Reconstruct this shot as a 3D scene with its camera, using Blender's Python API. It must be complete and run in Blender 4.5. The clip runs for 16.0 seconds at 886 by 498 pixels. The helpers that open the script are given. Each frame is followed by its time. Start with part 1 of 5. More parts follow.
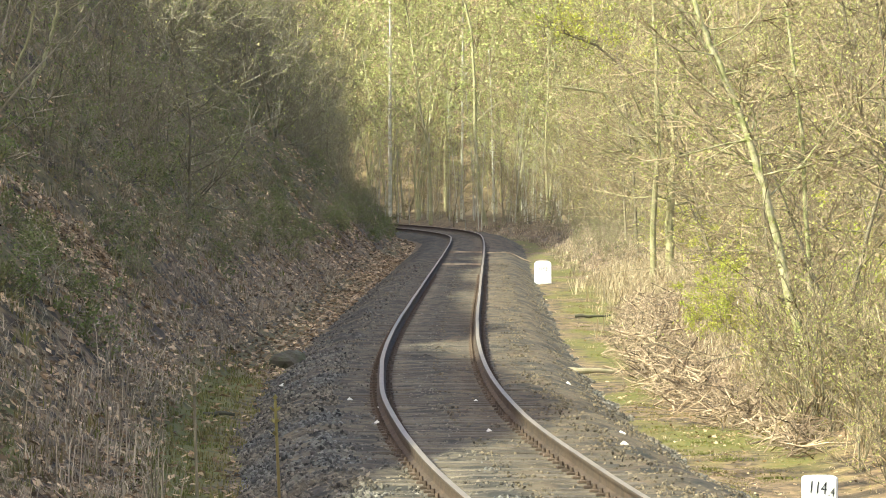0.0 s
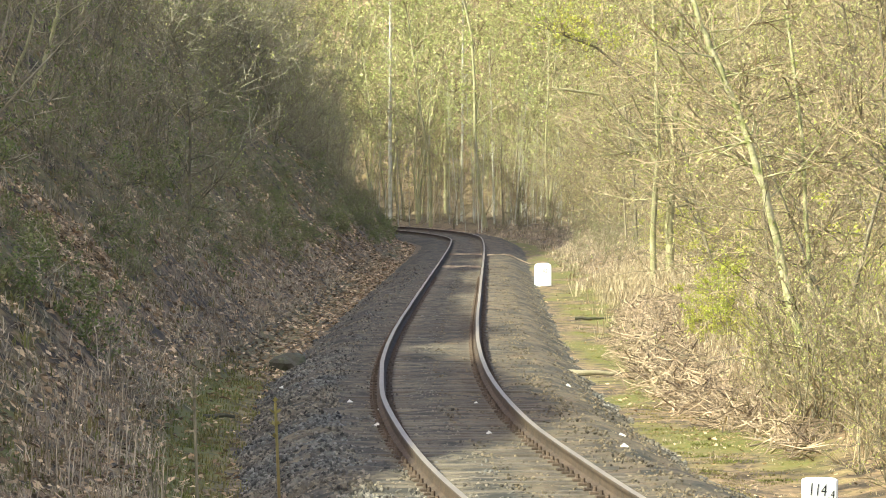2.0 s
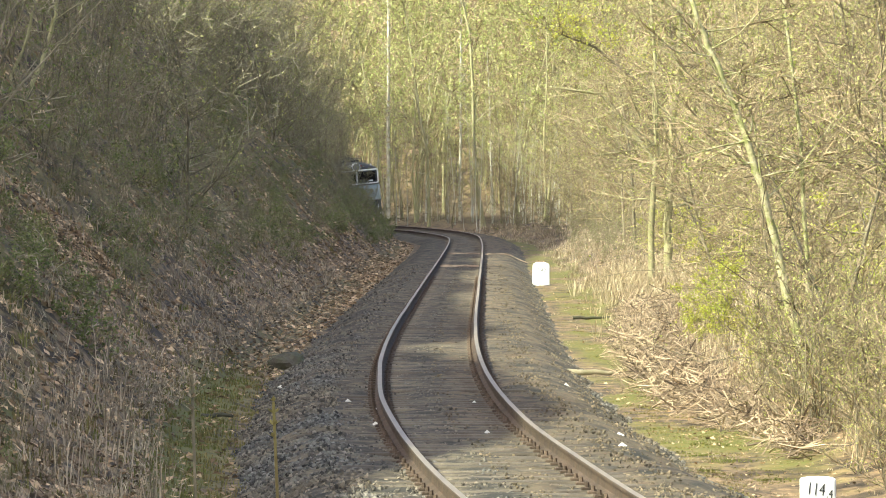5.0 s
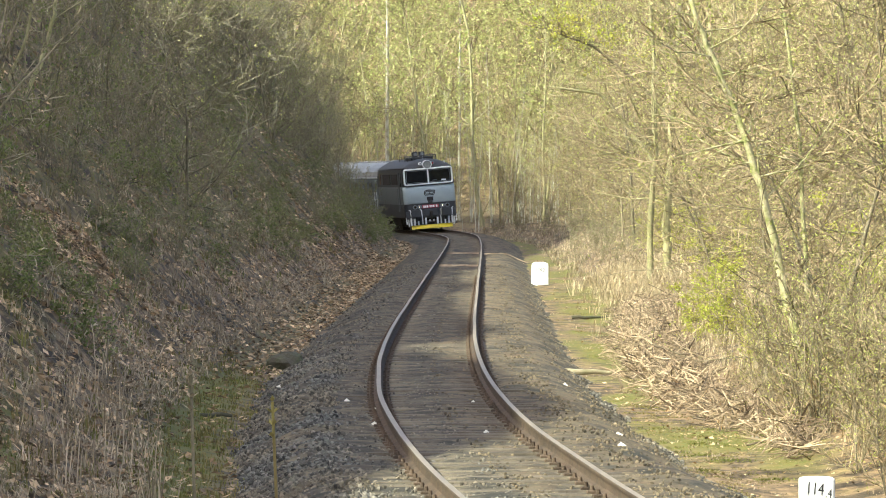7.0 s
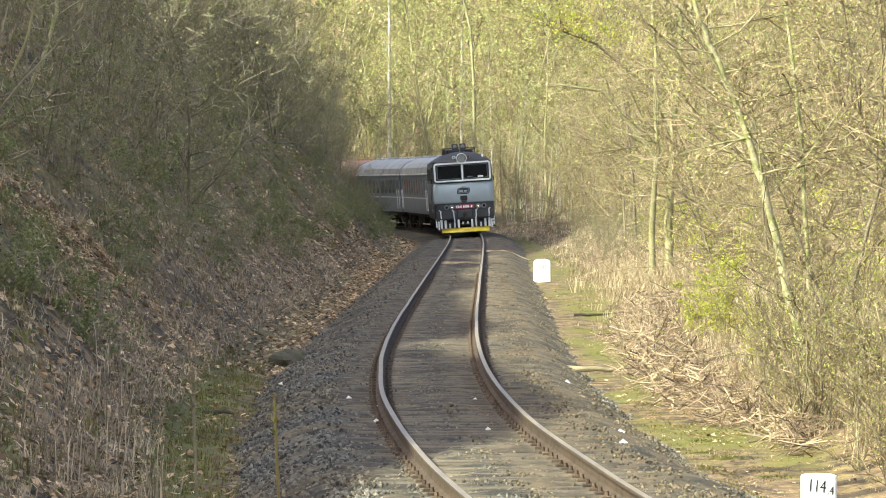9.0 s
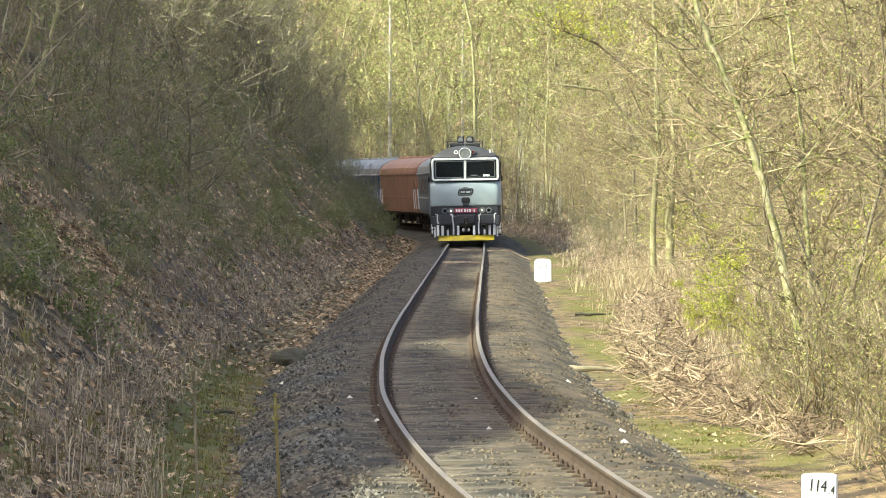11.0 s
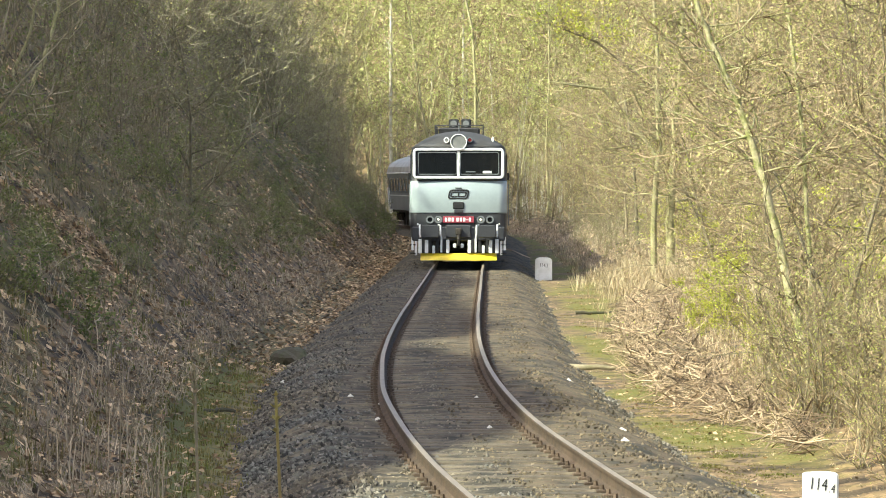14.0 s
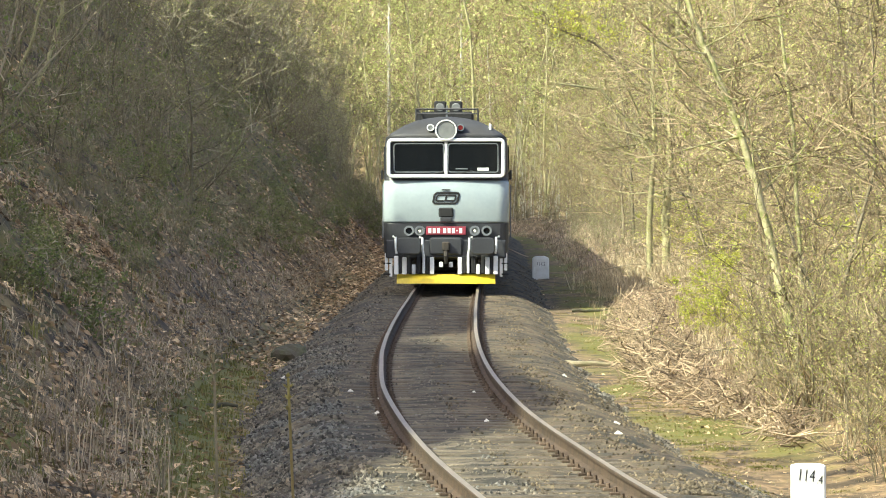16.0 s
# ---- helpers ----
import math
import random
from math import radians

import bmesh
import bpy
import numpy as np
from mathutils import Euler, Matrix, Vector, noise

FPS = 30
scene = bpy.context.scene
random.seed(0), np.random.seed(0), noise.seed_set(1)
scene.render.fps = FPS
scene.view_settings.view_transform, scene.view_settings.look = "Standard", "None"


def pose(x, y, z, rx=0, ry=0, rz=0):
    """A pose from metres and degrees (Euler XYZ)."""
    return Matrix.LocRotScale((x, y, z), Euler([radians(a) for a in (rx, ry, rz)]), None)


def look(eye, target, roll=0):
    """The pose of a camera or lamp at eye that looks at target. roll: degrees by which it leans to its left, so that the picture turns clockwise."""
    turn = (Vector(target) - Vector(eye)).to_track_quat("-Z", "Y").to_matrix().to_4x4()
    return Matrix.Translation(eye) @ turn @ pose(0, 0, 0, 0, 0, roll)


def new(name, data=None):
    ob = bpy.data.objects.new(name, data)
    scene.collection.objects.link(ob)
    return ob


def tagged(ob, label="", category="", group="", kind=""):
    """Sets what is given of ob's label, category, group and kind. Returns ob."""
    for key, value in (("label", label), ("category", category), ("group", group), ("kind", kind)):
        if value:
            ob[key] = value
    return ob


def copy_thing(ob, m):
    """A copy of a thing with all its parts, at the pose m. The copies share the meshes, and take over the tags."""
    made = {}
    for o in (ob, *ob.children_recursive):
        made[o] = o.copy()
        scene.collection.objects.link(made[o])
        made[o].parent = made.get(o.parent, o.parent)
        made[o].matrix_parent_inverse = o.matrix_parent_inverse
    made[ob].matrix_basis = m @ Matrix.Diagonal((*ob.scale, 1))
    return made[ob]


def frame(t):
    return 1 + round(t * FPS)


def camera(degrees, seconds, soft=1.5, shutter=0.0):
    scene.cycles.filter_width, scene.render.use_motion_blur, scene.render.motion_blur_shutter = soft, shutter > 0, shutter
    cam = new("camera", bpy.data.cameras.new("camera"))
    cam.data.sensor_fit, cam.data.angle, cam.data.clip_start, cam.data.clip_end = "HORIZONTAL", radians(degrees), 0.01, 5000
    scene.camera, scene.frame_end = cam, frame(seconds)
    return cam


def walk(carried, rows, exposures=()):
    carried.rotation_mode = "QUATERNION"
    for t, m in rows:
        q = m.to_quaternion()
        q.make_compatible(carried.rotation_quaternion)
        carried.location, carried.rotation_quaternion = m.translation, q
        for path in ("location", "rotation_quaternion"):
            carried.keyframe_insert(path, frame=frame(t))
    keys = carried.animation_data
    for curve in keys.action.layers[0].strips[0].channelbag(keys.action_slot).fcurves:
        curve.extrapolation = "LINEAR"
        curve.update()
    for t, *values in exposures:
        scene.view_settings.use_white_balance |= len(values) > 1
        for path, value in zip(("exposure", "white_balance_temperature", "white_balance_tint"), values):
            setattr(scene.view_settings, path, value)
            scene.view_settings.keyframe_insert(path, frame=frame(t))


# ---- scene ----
cam = camera(10.665, 16.0, soft=1.0)
EYE_Z = 2.62
TILT = 90 - 0.791
PX = 57.2958 / 8400


def aim(dx, dy, back=0.0):
    return pose(0, -back, EYE_Z, TILT + dy * PX, 0, dx * PX)


walk(cam, [
    (0.0, aim(0, 0)), (0.5, aim(-2.4, 0.7)), (1.0, aim(0, 1.8)), (1.5, aim(0, 3.0)), (2.0, aim(0.1, 4.0)),
    (2.5, aim(0.6, 2.8)), (3.0, aim(1.0, 3.0)), (3.5, aim(0.2, 1.8)), (4.0, aim(-2.8, 2.7)), (4.2, aim(-3.0, 2.8)),
    (6.3, aim(-3.2, 2.8)), (6.5, aim(-3.2, 2.7)), (7.0, aim(-5.0, 2.2)), (7.5, aim(-1.6, 1.4)), (8.0, aim(-4.2, 0.2)),
    (8.5, aim(-2.8, -1.6)), (9.0, aim(-1.5, -2.8)), (9.2, aim(-1.3, -3.0)), (11.3, aim(0, -3.5)), (11.5, aim(0, -3.6)),
    (12.0, aim(0.4, -4.8)), (12.5, aim(-0.4, -5.0)), (13.0, aim(0.2, -6.2)), (13.5, aim(2.0, -6.0)), (14.0, aim(1.2, -6.0)),
    (14.5, aim(-1.2, -5.2)), (15.0, aim(0.8, -6.8)), (15.5, aim(-2.0, -6.6)), (15.8, aim(-2.2, -6.8, 0.6)),
    (16.0, aim(-2.4, -7.0, 1.3)),
], exposures=[(0.0, 1.46, 6120, 2), (3.0, 1.52, 6120, 2), (7.0, 1.47, 6120, 2), (9.0, 1.5, 6120, 2), (12.0, 1.41, 6080, 2), (13.0, 1.43, 6120, 2), (14.5, 1.36, 6150, 2), (16.0, 1.39, 6120, 2)])

# ---- light ----
SUN_AZ, SUN_EL = 238.0, 40.0      # compass direction of the sun (0 = +y, clockwise), and its height
world = bpy.data.worlds.new("sky")
scene.world = world
world.use_nodes = True
wn = world.node_tree
sky = wn.nodes.new("ShaderNodeTexSky")
sky.sky_type, sky.sun_disc = "NISHITA", False
sky.air_density, sky.dust_density, sky.ozone_density = 0.55, 5.0, 0.3
sky.sun_elevation, sky.sun_rotation = radians(SUN_EL), radians(SUN_AZ)
wn.links.new(sky.outputs[0], wn.nodes["Background"].inputs[0])
wn.nodes["Background"].inputs[1].default_value = 0.15
sun = new("sun", bpy.data.lights.new("sun", "SUN"))
sun.data.energy, sun.data.angle, sun.data.color = 3.7, radians(0.6), (1.0, 0.95, 0.71)
sd = Vector((math.sin(radians(SUN_AZ)) * math.cos(radians(SUN_EL)), math.cos(radians(SUN_AZ)) * math.cos(radians(SUN_EL)), math.sin(radians(SUN_EL))))
sun.matrix_world = look(sd * 100, (0, 0, 0))

# ---- materials ----


def mat(name, base, rough=0.7, metal=0.0, vary=0.25, scale=8.0, bump=0.0, fine=60.0, tint=None, island=0.0, obj=0.0, trans=0.0, emit=0.0):
    """A material: base colour, broken up by coarse and fine noise (towards tint where given), with bump."""
    m = bpy.data.materials.new(name)
    m.use_nodes = True
    nt = m.node_tree
    b = nt.nodes["Principled BSDF"]
    b.inputs["Roughness"].default_value, b.inputs["Metallic"].default_value = rough, metal
    co = nt.nodes.new("ShaderNodeTexCoord")
    n1, n2 = nt.nodes.new("ShaderNodeTexNoise"), nt.nodes.new("ShaderNodeTexNoise")
    n1.inputs["Scale"].default_value, n2.inputs["Scale"].default_value = scale, fine
    n1.inputs["Detail"].default_value, n2.inputs["Detail"].default_value = 4, 3
    for n in (n1, n2):
        nt.links.new(co.outputs["Object"], n.inputs["Vector"])
    mix = nt.nodes.new("ShaderNodeMix")
    mix.data_type = "RGBA"
    ramp = nt.nodes.new("ShaderNodeMapRange")
    ramp.inputs[1].default_value, ramp.inputs[2].default_value = 0.38, 0.62
    nt.links.new(n1.outputs[0], ramp.inputs[0])
    nt.links.new(ramp.outputs[0], mix.inputs[0])
    t = tint or tuple(c * (1 - vary) for c in base)
    mix.inputs[6].default_value, mix.inputs[7].default_value = (*base, 1), (*t, 1)
    last = mix.outputs[2]

    def value_by(source, amount, last):
        h = nt.nodes.new("ShaderNodeHueSaturation")
        r = nt.nodes.new("ShaderNodeMapRange")
        r.inputs[3].default_value, r.inputs[4].default_value = 1 - amount, 1 + amount
        nt.links.new(source, r.inputs[0])
        nt.links.new(r.outputs[0], h.inputs["Value"])
        nt.links.new(last, h.inputs["Color"])
        return h.outputs[0]

    last = value_by(n2.outputs[0], vary, last)
    if island:
        g = nt.nodes.new("ShaderNodeNewGeometry")
        last = value_by(g.outputs["Random Per Island"], island, last)
    if obj:
        o = nt.nodes.new("ShaderNodeObjectInfo")
        last = value_by(o.outputs["Random"], obj, last)
    nt.links.new(last, b.inputs["Base Color"])
    if bump:
        bn = nt.nodes.new("ShaderNodeBump")
        bn.inputs["Strength"].default_value, bn.inputs["Distance"].default_value = bump, 0.03
        nt.links.new(n2.outputs[0], bn.inputs["Height"])
        nt.links.new(bn.outputs[0], b.inputs["Normal"])
    if trans:
        tl = nt.nodes.new("ShaderNodeBsdfTranslucent")
        nt.links.new(last, tl.inputs[0])
        ms = nt.nodes.new("ShaderNodeMixShader")
        ms.inputs[0].default_value = trans
        nt.links.new(b.outputs[0], ms.inputs[1])
        nt.links.new(tl.outputs[0], ms.inputs[2])
        nt.links.new(ms.outputs[0], nt.nodes["Material Output"].inputs[0])
    if emit:
        b.inputs["Emission Color"].default_value = (*base, 1)
        b.inputs["Emission Strength"].default_value = emit
    return m


M_BARK = mat("bark", (0.27, 0.23, 0.155), 0.9, scale=3, fine=40, tint=(0.15, 0.13, 0.07), bump=0.3, obj=0.25)
M_BARK_PALE = mat("pale_bark", (0.42, 0.38, 0.22), 0.85, scale=2, fine=30, tint=(0.27, 0.26, 0.12), bump=0.3, obj=0.2)
M_MOSSBARK = mat("mossy_pale_bark", (0.46, 0.41, 0.25), 0.9, scale=9, fine=45, tint=(0.24, 0.25, 0.09), vary=0.35, bump=0.5)
M_BIRCH = mat("white_bark", (0.62, 0.59, 0.48), 0.8, scale=2.5, fine=18, tint=(0.40, 0.37, 0.26), bump=0.2)
M_POLE = mat("grey_pole_bark", (0.52, 0.50, 0.42), 0.85, scale=2, fine=25, tint=(0.34, 0.32, 0.24), bump=0.2, obj=0.3)
M_TWIG = mat("twig", (0.34, 0.295, 0.20), 0.85, scale=2, fine=12, tint=(0.18, 0.15, 0.10), island=0.45, obj=0.25)
M_TWIG_PALE = mat("pale_twig", (0.37, 0.285, 0.175), 0.85, scale=2, fine=12, tint=(0.19, 0.14, 0.075), island=0.45, obj=0.25)
M_TWIG_DARK = mat("grey_twig", (0.32, 0.29, 0.20), 0.9, scale=2, fine=12, tint=(0.22, 0.20, 0.12), island=0.4, obj=0.25)
M_LEAF = mat("spring_leaf", (0.37, 0.40, 0.10), 0.6, scale=1, fine=6, tint=(0.46, 0.40, 0.21), island=0.4, trans=0.5)
M_LEAF_FRESH = mat("fresh_leaf", (0.43, 0.48, 0.07), 0.55, scale=1, fine=6, tint=(0.50, 0.46, 0.10), island=0.35, trans=0.5)
M_LEAF_FAR = mat("pale_spring_leaf", (0.43, 0.475, 0.165), 0.6, scale=1, fine=6, tint=(0.52, 0.50, 0.22), island=0.3, trans=0.5)
M_LEAF_DULL = mat("dull_leaf", (0.17, 0.215, 0.06), 0.6, scale=0.6, fine=6, tint=(0.26, 0.24, 0.10), island=0.4, trans=0.45)
M_LITTER = mat("dead_leaf", (0.50, 0.37, 0.225), 0.8, scale=0.8, fine=9, tint=(0.27, 0.175, 0.095), island=0.7, trans=0.15)
M_STRAW = mat("dry_grass", (0.50, 0.42, 0.27), 0.8, scale=1.5, fine=9, tint=(0.33, 0.25, 0.15), island=0.35, trans=0.25)
M_STALK = mat("grey_dry_stalk", (0.48, 0.39, 0.27), 0.85, scale=1.5, fine=9, tint=(0.28, 0.22, 0.14), island=0.4, trans=0.15)
M_GRASS = mat("green_grass", (0.165, 0.175, 0.036), 0.7, scale=1.5, fine=9, tint=(0.22, 0.17, 0.065), island=0.35, trans=0.3)
M_STONE = mat("ballast_stone", (0.125, 0.120, 0.108), 0.9, scale=0.35, fine=8, tint=(0.155, 0.128, 0.092), island=0.75, bump=0.3)
M_DUSTY = mat("dusty_stone", (0.115, 0.094, 0.064), 0.95, scale=0.5, fine=8, tint=(0.16, 0.125, 0.08), island=0.6, bump=0.3)
M_PALE_STONE = mat("pale_stone", (0.72, 0.69, 0.62), 0.8, fine=30, vary=0.15, bump=0.2)
M_ROCK = mat("mossy_rock", (0.075, 0.064, 0.046), 0.9, scale=3, fine=25, tint=(0.075, 0.08, 0.04), bump=0.6)
M_DEADWOOD = mat("dead_wood", (0.40, 0.305, 0.20), 0.85, scale=2, fine=20, tint=(0.17, 0.12, 0.08), island=0.65, bump=0.3)
M_RAIL = mat("rusty_rail", (0.052, 0.036, 0.025), 0.9, 0.0, scale=3, fine=40, tint=(0.085, 0.056, 0.037), bump=0.3)
M_RAILTOP = mat("worn_rail_top", (0.31, 0.255, 0.19), 0.5, 0.3, scale=1.5, fine=30, vary=0.15)
M_SLEEPER = mat("old_sleeper", (0.140, 0.115, 0.082), 0.9, scale=3, fine=25, tint=(0.085, 0.068, 0.050), bump=0.5, obj=0.3)
M_FASTENER = mat("rusty_fastener", (0.12, 0.085, 0.06), 0.85, 0.2, fine=50, bump=0.3, obj=0.3)
M_POST = mat("white_painted_concrete", (0.80, 0.80, 0.77), 0.7, scale=6, fine=60, vary=0.07, tint=(0.70, 0.69, 0.64), bump=0.15)
M_BLACK = mat("black_paint", (0.015, 0.015, 0.016), 0.6, vary=0.2)
M_CHARCOAL = mat("charcoal_paint", (0.040, 0.042, 0.048), 0.45, scale=1.2, fine=20, vary=0.18)
M_ROOF = mat("loco_roof_paint", (0.055, 0.055, 0.060), 0.6, scale=1.0, fine=14, tint=(0.045, 0.043, 0.042), vary=0.2)
M_PALEBLUE = mat("pale_blue_grey_paint", (0.33, 0.385, 0.405), 0.22, scale=0.9, fine=12, vary=0.06, tint=(0.285, 0.34, 0.36))
M_SIDEGREY = mat("grey_side_paint", (0.17, 0.185, 0.20), 0.4, scale=0.8, fine=14, vary=0.12)
M_WHITE = mat("white_paint", (0.82, 0.83, 0.83), 0.4, fine=25, vary=0.05)
M_YELLOW = mat("yellow_paint", (0.80, 0.62, 0.02), 0.45, scale=3, fine=20, vary=0.12, tint=(0.62, 0.47, 0.03))
M_RED = mat("red_plate", (0.30, 0.045, 0.07), 0.4, fine=30, vary=0.1)
M_UNDER = mat("grimy_underframe", (0.028, 0.025, 0.022), 0.85, scale=3, fine=25, tint=(0.045, 0.036, 0.028), bump=0.3)
M_STEEL = mat("wheel_steel", (0.22, 0.20, 0.18), 0.45, 0.8, fine=25)
M_COACH = mat("grey_coach_paint", (0.24, 0.27, 0.30), 0.35, scale=0.5, fine=12, vary=0.14)
M_COACH_BAND = mat("window_band_paint", (0.10, 0.125, 0.16), 0.3, scale=0.5, fine=12, vary=0.15)
M_COACH_ROOF = mat("silver_roof_paint", (0.42, 0.42, 0.43), 0.42, 0.25, scale=0.6, fine=9, vary=0.2, tint=(0.30, 0.30, 0.30))
M_ORANGE = mat("faded_orange_paint", (0.44, 0.225, 0.13), 0.45, scale=0.6, fine=10, vary=0.18, tint=(0.36, 0.18, 0.10))
M_BLUE = mat("dull_blue_paint", (0.09, 0.13, 0.24), 0.35, scale=0.6, fine=10, vary=0.15)
M_LAMPGLASS = mat("lamp_glass", (0.26, 0.27, 0.265), 0.25, 0.3, vary=0.15)
M_LIT = mat("lit_lamp", (1.0, 0.80, 0.45), 0.3, vary=0.0, emit=6.0)
M_REDGLASS = mat("red_lamp_glass", (0.25, 0.02, 0.02), 0.2, vary=0.1)


def glass():
    m = bpy.data.materials.new("dark_window_glass")
    m.use_nodes = True
    b = m.node_tree.nodes["Principled BSDF"]
    b.inputs["Base Color"].default_value = (0.008, 0.010, 0.012, 1)
    b.inputs["Roughness"].default_value = 0.06
    return m


M_GLASS = glass()


def ground_material(name, dirt, leaf, moss):
    """Soil with leaf litter, and moss or grass where the mesh's moss mask says that it grows."""
    m = bpy.data.materials.new(name)
    m.use_nodes = True
    nt = m.node_tree
    b = nt.nodes["Principled BSDF"]
    b.inputs["Roughness"].default_value = 0.95
    co = nt.nodes.new("ShaderNodeTexCoord")
    scales = (0.35, 2.2, 14.0)
    ns = []
    for k in scales:
        n = nt.nodes.new("ShaderNodeTexNoise")
        n.inputs["Scale"].default_value, n.inputs["Detail"].default_value = k, 5
        nt.links.new(co.outputs["Object"], n.inputs["Vector"])
        ns.append(n)
    vo = nt.nodes.new("ShaderNodeTexVoronoi")
    vo.inputs["Scale"].default_value = 11
    nt.links.new(co.outputs["Object"], vo.inputs["Vector"])
    leafy = nt.nodes.new("ShaderNodeMix")
    leafy.data_type = "RGBA"
    r1 = nt.nodes.new("ShaderNodeMapRange")
    r1.inputs[1].default_value, r1.inputs[2].default_value = 0.40, 0.58
    nt.links.new(ns[1].outputs[0], r1.inputs[0])
    nt.links.new(r1.outputs[0], leafy.inputs[0])
    leafy.inputs[6].default_value, leafy.inputs[7].default_value = (*dirt, 1), (*leaf, 1)
    hv = nt.nodes.new("ShaderNodeHueSaturation")
    r2 = nt.nodes.new("ShaderNodeMapRange")
    r2.inputs[3].default_value, r2.inputs[4].default_value = 0.55, 1.45
    sep = nt.nodes.new("ShaderNodeSeparateColor")
    nt.links.new(vo.outputs["Color"], sep.inputs[0])
    nt.links.new(sep.outputs[0], r2.inputs[0])
    nt.links.new(r2.outputs[0], hv.inputs["Value"])
    nt.links.new(leafy.outputs[2], hv.inputs["Color"])
    at = nt.nodes.new("ShaderNodeAttribute")
    at.attribute_name = "moss"
    add = nt.nodes.new("ShaderNodeMath")
    add.operation = "ADD"
    nt.links.new(at.outputs["Fac"], add.inputs[0])
    nt.links.new(ns[1].outputs[0], add.inputs[1])
    r3 = nt.nodes.new("ShaderNodeMapRange")
    r3.inputs[1].default_value, r3.inputs[2].default_value = 0.72, 1.12
    nt.links.new(add.outputs[0], r3.inputs[0])
    mo = nt.nodes.new("ShaderNodeMix")
    mo.data_type = "RGBA"
    nt.links.new(r3.outputs[0], mo.inputs[0])
    nt.links.new(hv.outputs[0], mo.inputs[6])
    green = nt.nodes.new("ShaderNodeMix")
    green.data_type = "RGBA"
    r4 = nt.nodes.new("ShaderNodeMapRange")
    r4.inputs[1].default_value, r4.inputs[2].default_value = 0.35, 0.65
    nt.links.new(ns[2].outputs[0], r4.inputs[0])
    nt.links.new(r4.outputs[0], green.inputs[0])
    green.inputs[6].default_value, green.inputs[7].default_value = (*moss, 1), (moss[0] * 1.5, moss[1] * 1.05, moss[2] * 1.2, 1)
    nt.links.new(green.outputs[2], mo.inputs[7])
    nt.links.new(mo.outputs[2], b.inputs["Base Color"])
    bn = nt.nodes.new("ShaderNodeBump")
    bn.inputs["Strength"].default_value, bn.inputs["Distance"].default_value = 0.5, 0.03
    nt.links.new(ns[2].outputs[0], bn.inputs["Height"])
    nt.links.new(bn.outputs[0], b.inputs["Normal"])
    return m


M_GROUND = ground_material("leafy_soil", (0.060, 0.042, 0.024), (0.23, 0.155, 0.085), (0.105, 0.118, 0.022))
M_BALLAST = ground_material("dusty_ballast", (0.038, 0.033, 0.024), (0.110, 0.087, 0.055), (0.098, 0.082, 0.044))

# ---- the line of the track ----
SLOPES = ((0, -0.165), (43, -0.0625), (53, -0.040), (62, -0.018), (75, -0.0005), (85, 0.006), (96.5, 0.0098),
          (150, 0.0105), (191, 0.0095), (215, 0.006), (234.4, 0.0))
STEP = 0.5
S = np.arange(0, 1300, STEP)
TH = np.where(S <= 234.4, np.arctan(np.interp(S, [a for a, _ in SLOPES], [b for _, b in SLOPES])), -np.clip(S - 234.4, 0, 420) / 434.0)
TX = np.concatenate(([0], np.cumsum(np.sin(TH) * STEP)[:-1]))
TY = np.concatenate(([0], np.cumsum(np.cos(TH) * STEP)[:-1]))
TX += 0.137 - np.interp(55.0, TY, TX)
CANT = 0.085 * np.clip((S - 195) / 65, 0, 1) * np.clip((420 - S) / 60, 0, 1)


def on_track(s):
    """x, y, heading and lean of the track at s metres along it."""
    return np.interp(s, S, TX), np.interp(s, S, TY), np.interp(s, S, TH), np.interp(s, S, CANT)


def beside(s, u, z=0.0):
    """The point u metres to the right of the track's middle."""
    x, y, th, c = on_track(s)
    return x + u * np.cos(th), y - u * np.sin(th), z + u * np.tan(c)


def bumps(x, y, size, k=0):
    return noise.noise(Vector((x / size, y / size, 3.7 * k)))


def side_of(x, y):
    """Signed distance to the right of the track, roughly."""
    return (x - np.interp(y, TY, TX)) * np.cos(np.interp(y, TY, TH))


PROFILE_U = (-400, -90, -60, -34, -20, -14, -6.4, -4.0, -3.2, -2.6, 2.5, 4.0, 5.0, 6.5, 12, 30, 80, 400)
PROFILE_Z = (72, 68, 58, 34.1, 18.4, 11.3, 2.95, 0.35, -0.40, -0.52, -0.52, -0.48, -0.22, 0.12, -0.1, 0.8, 8, 40)


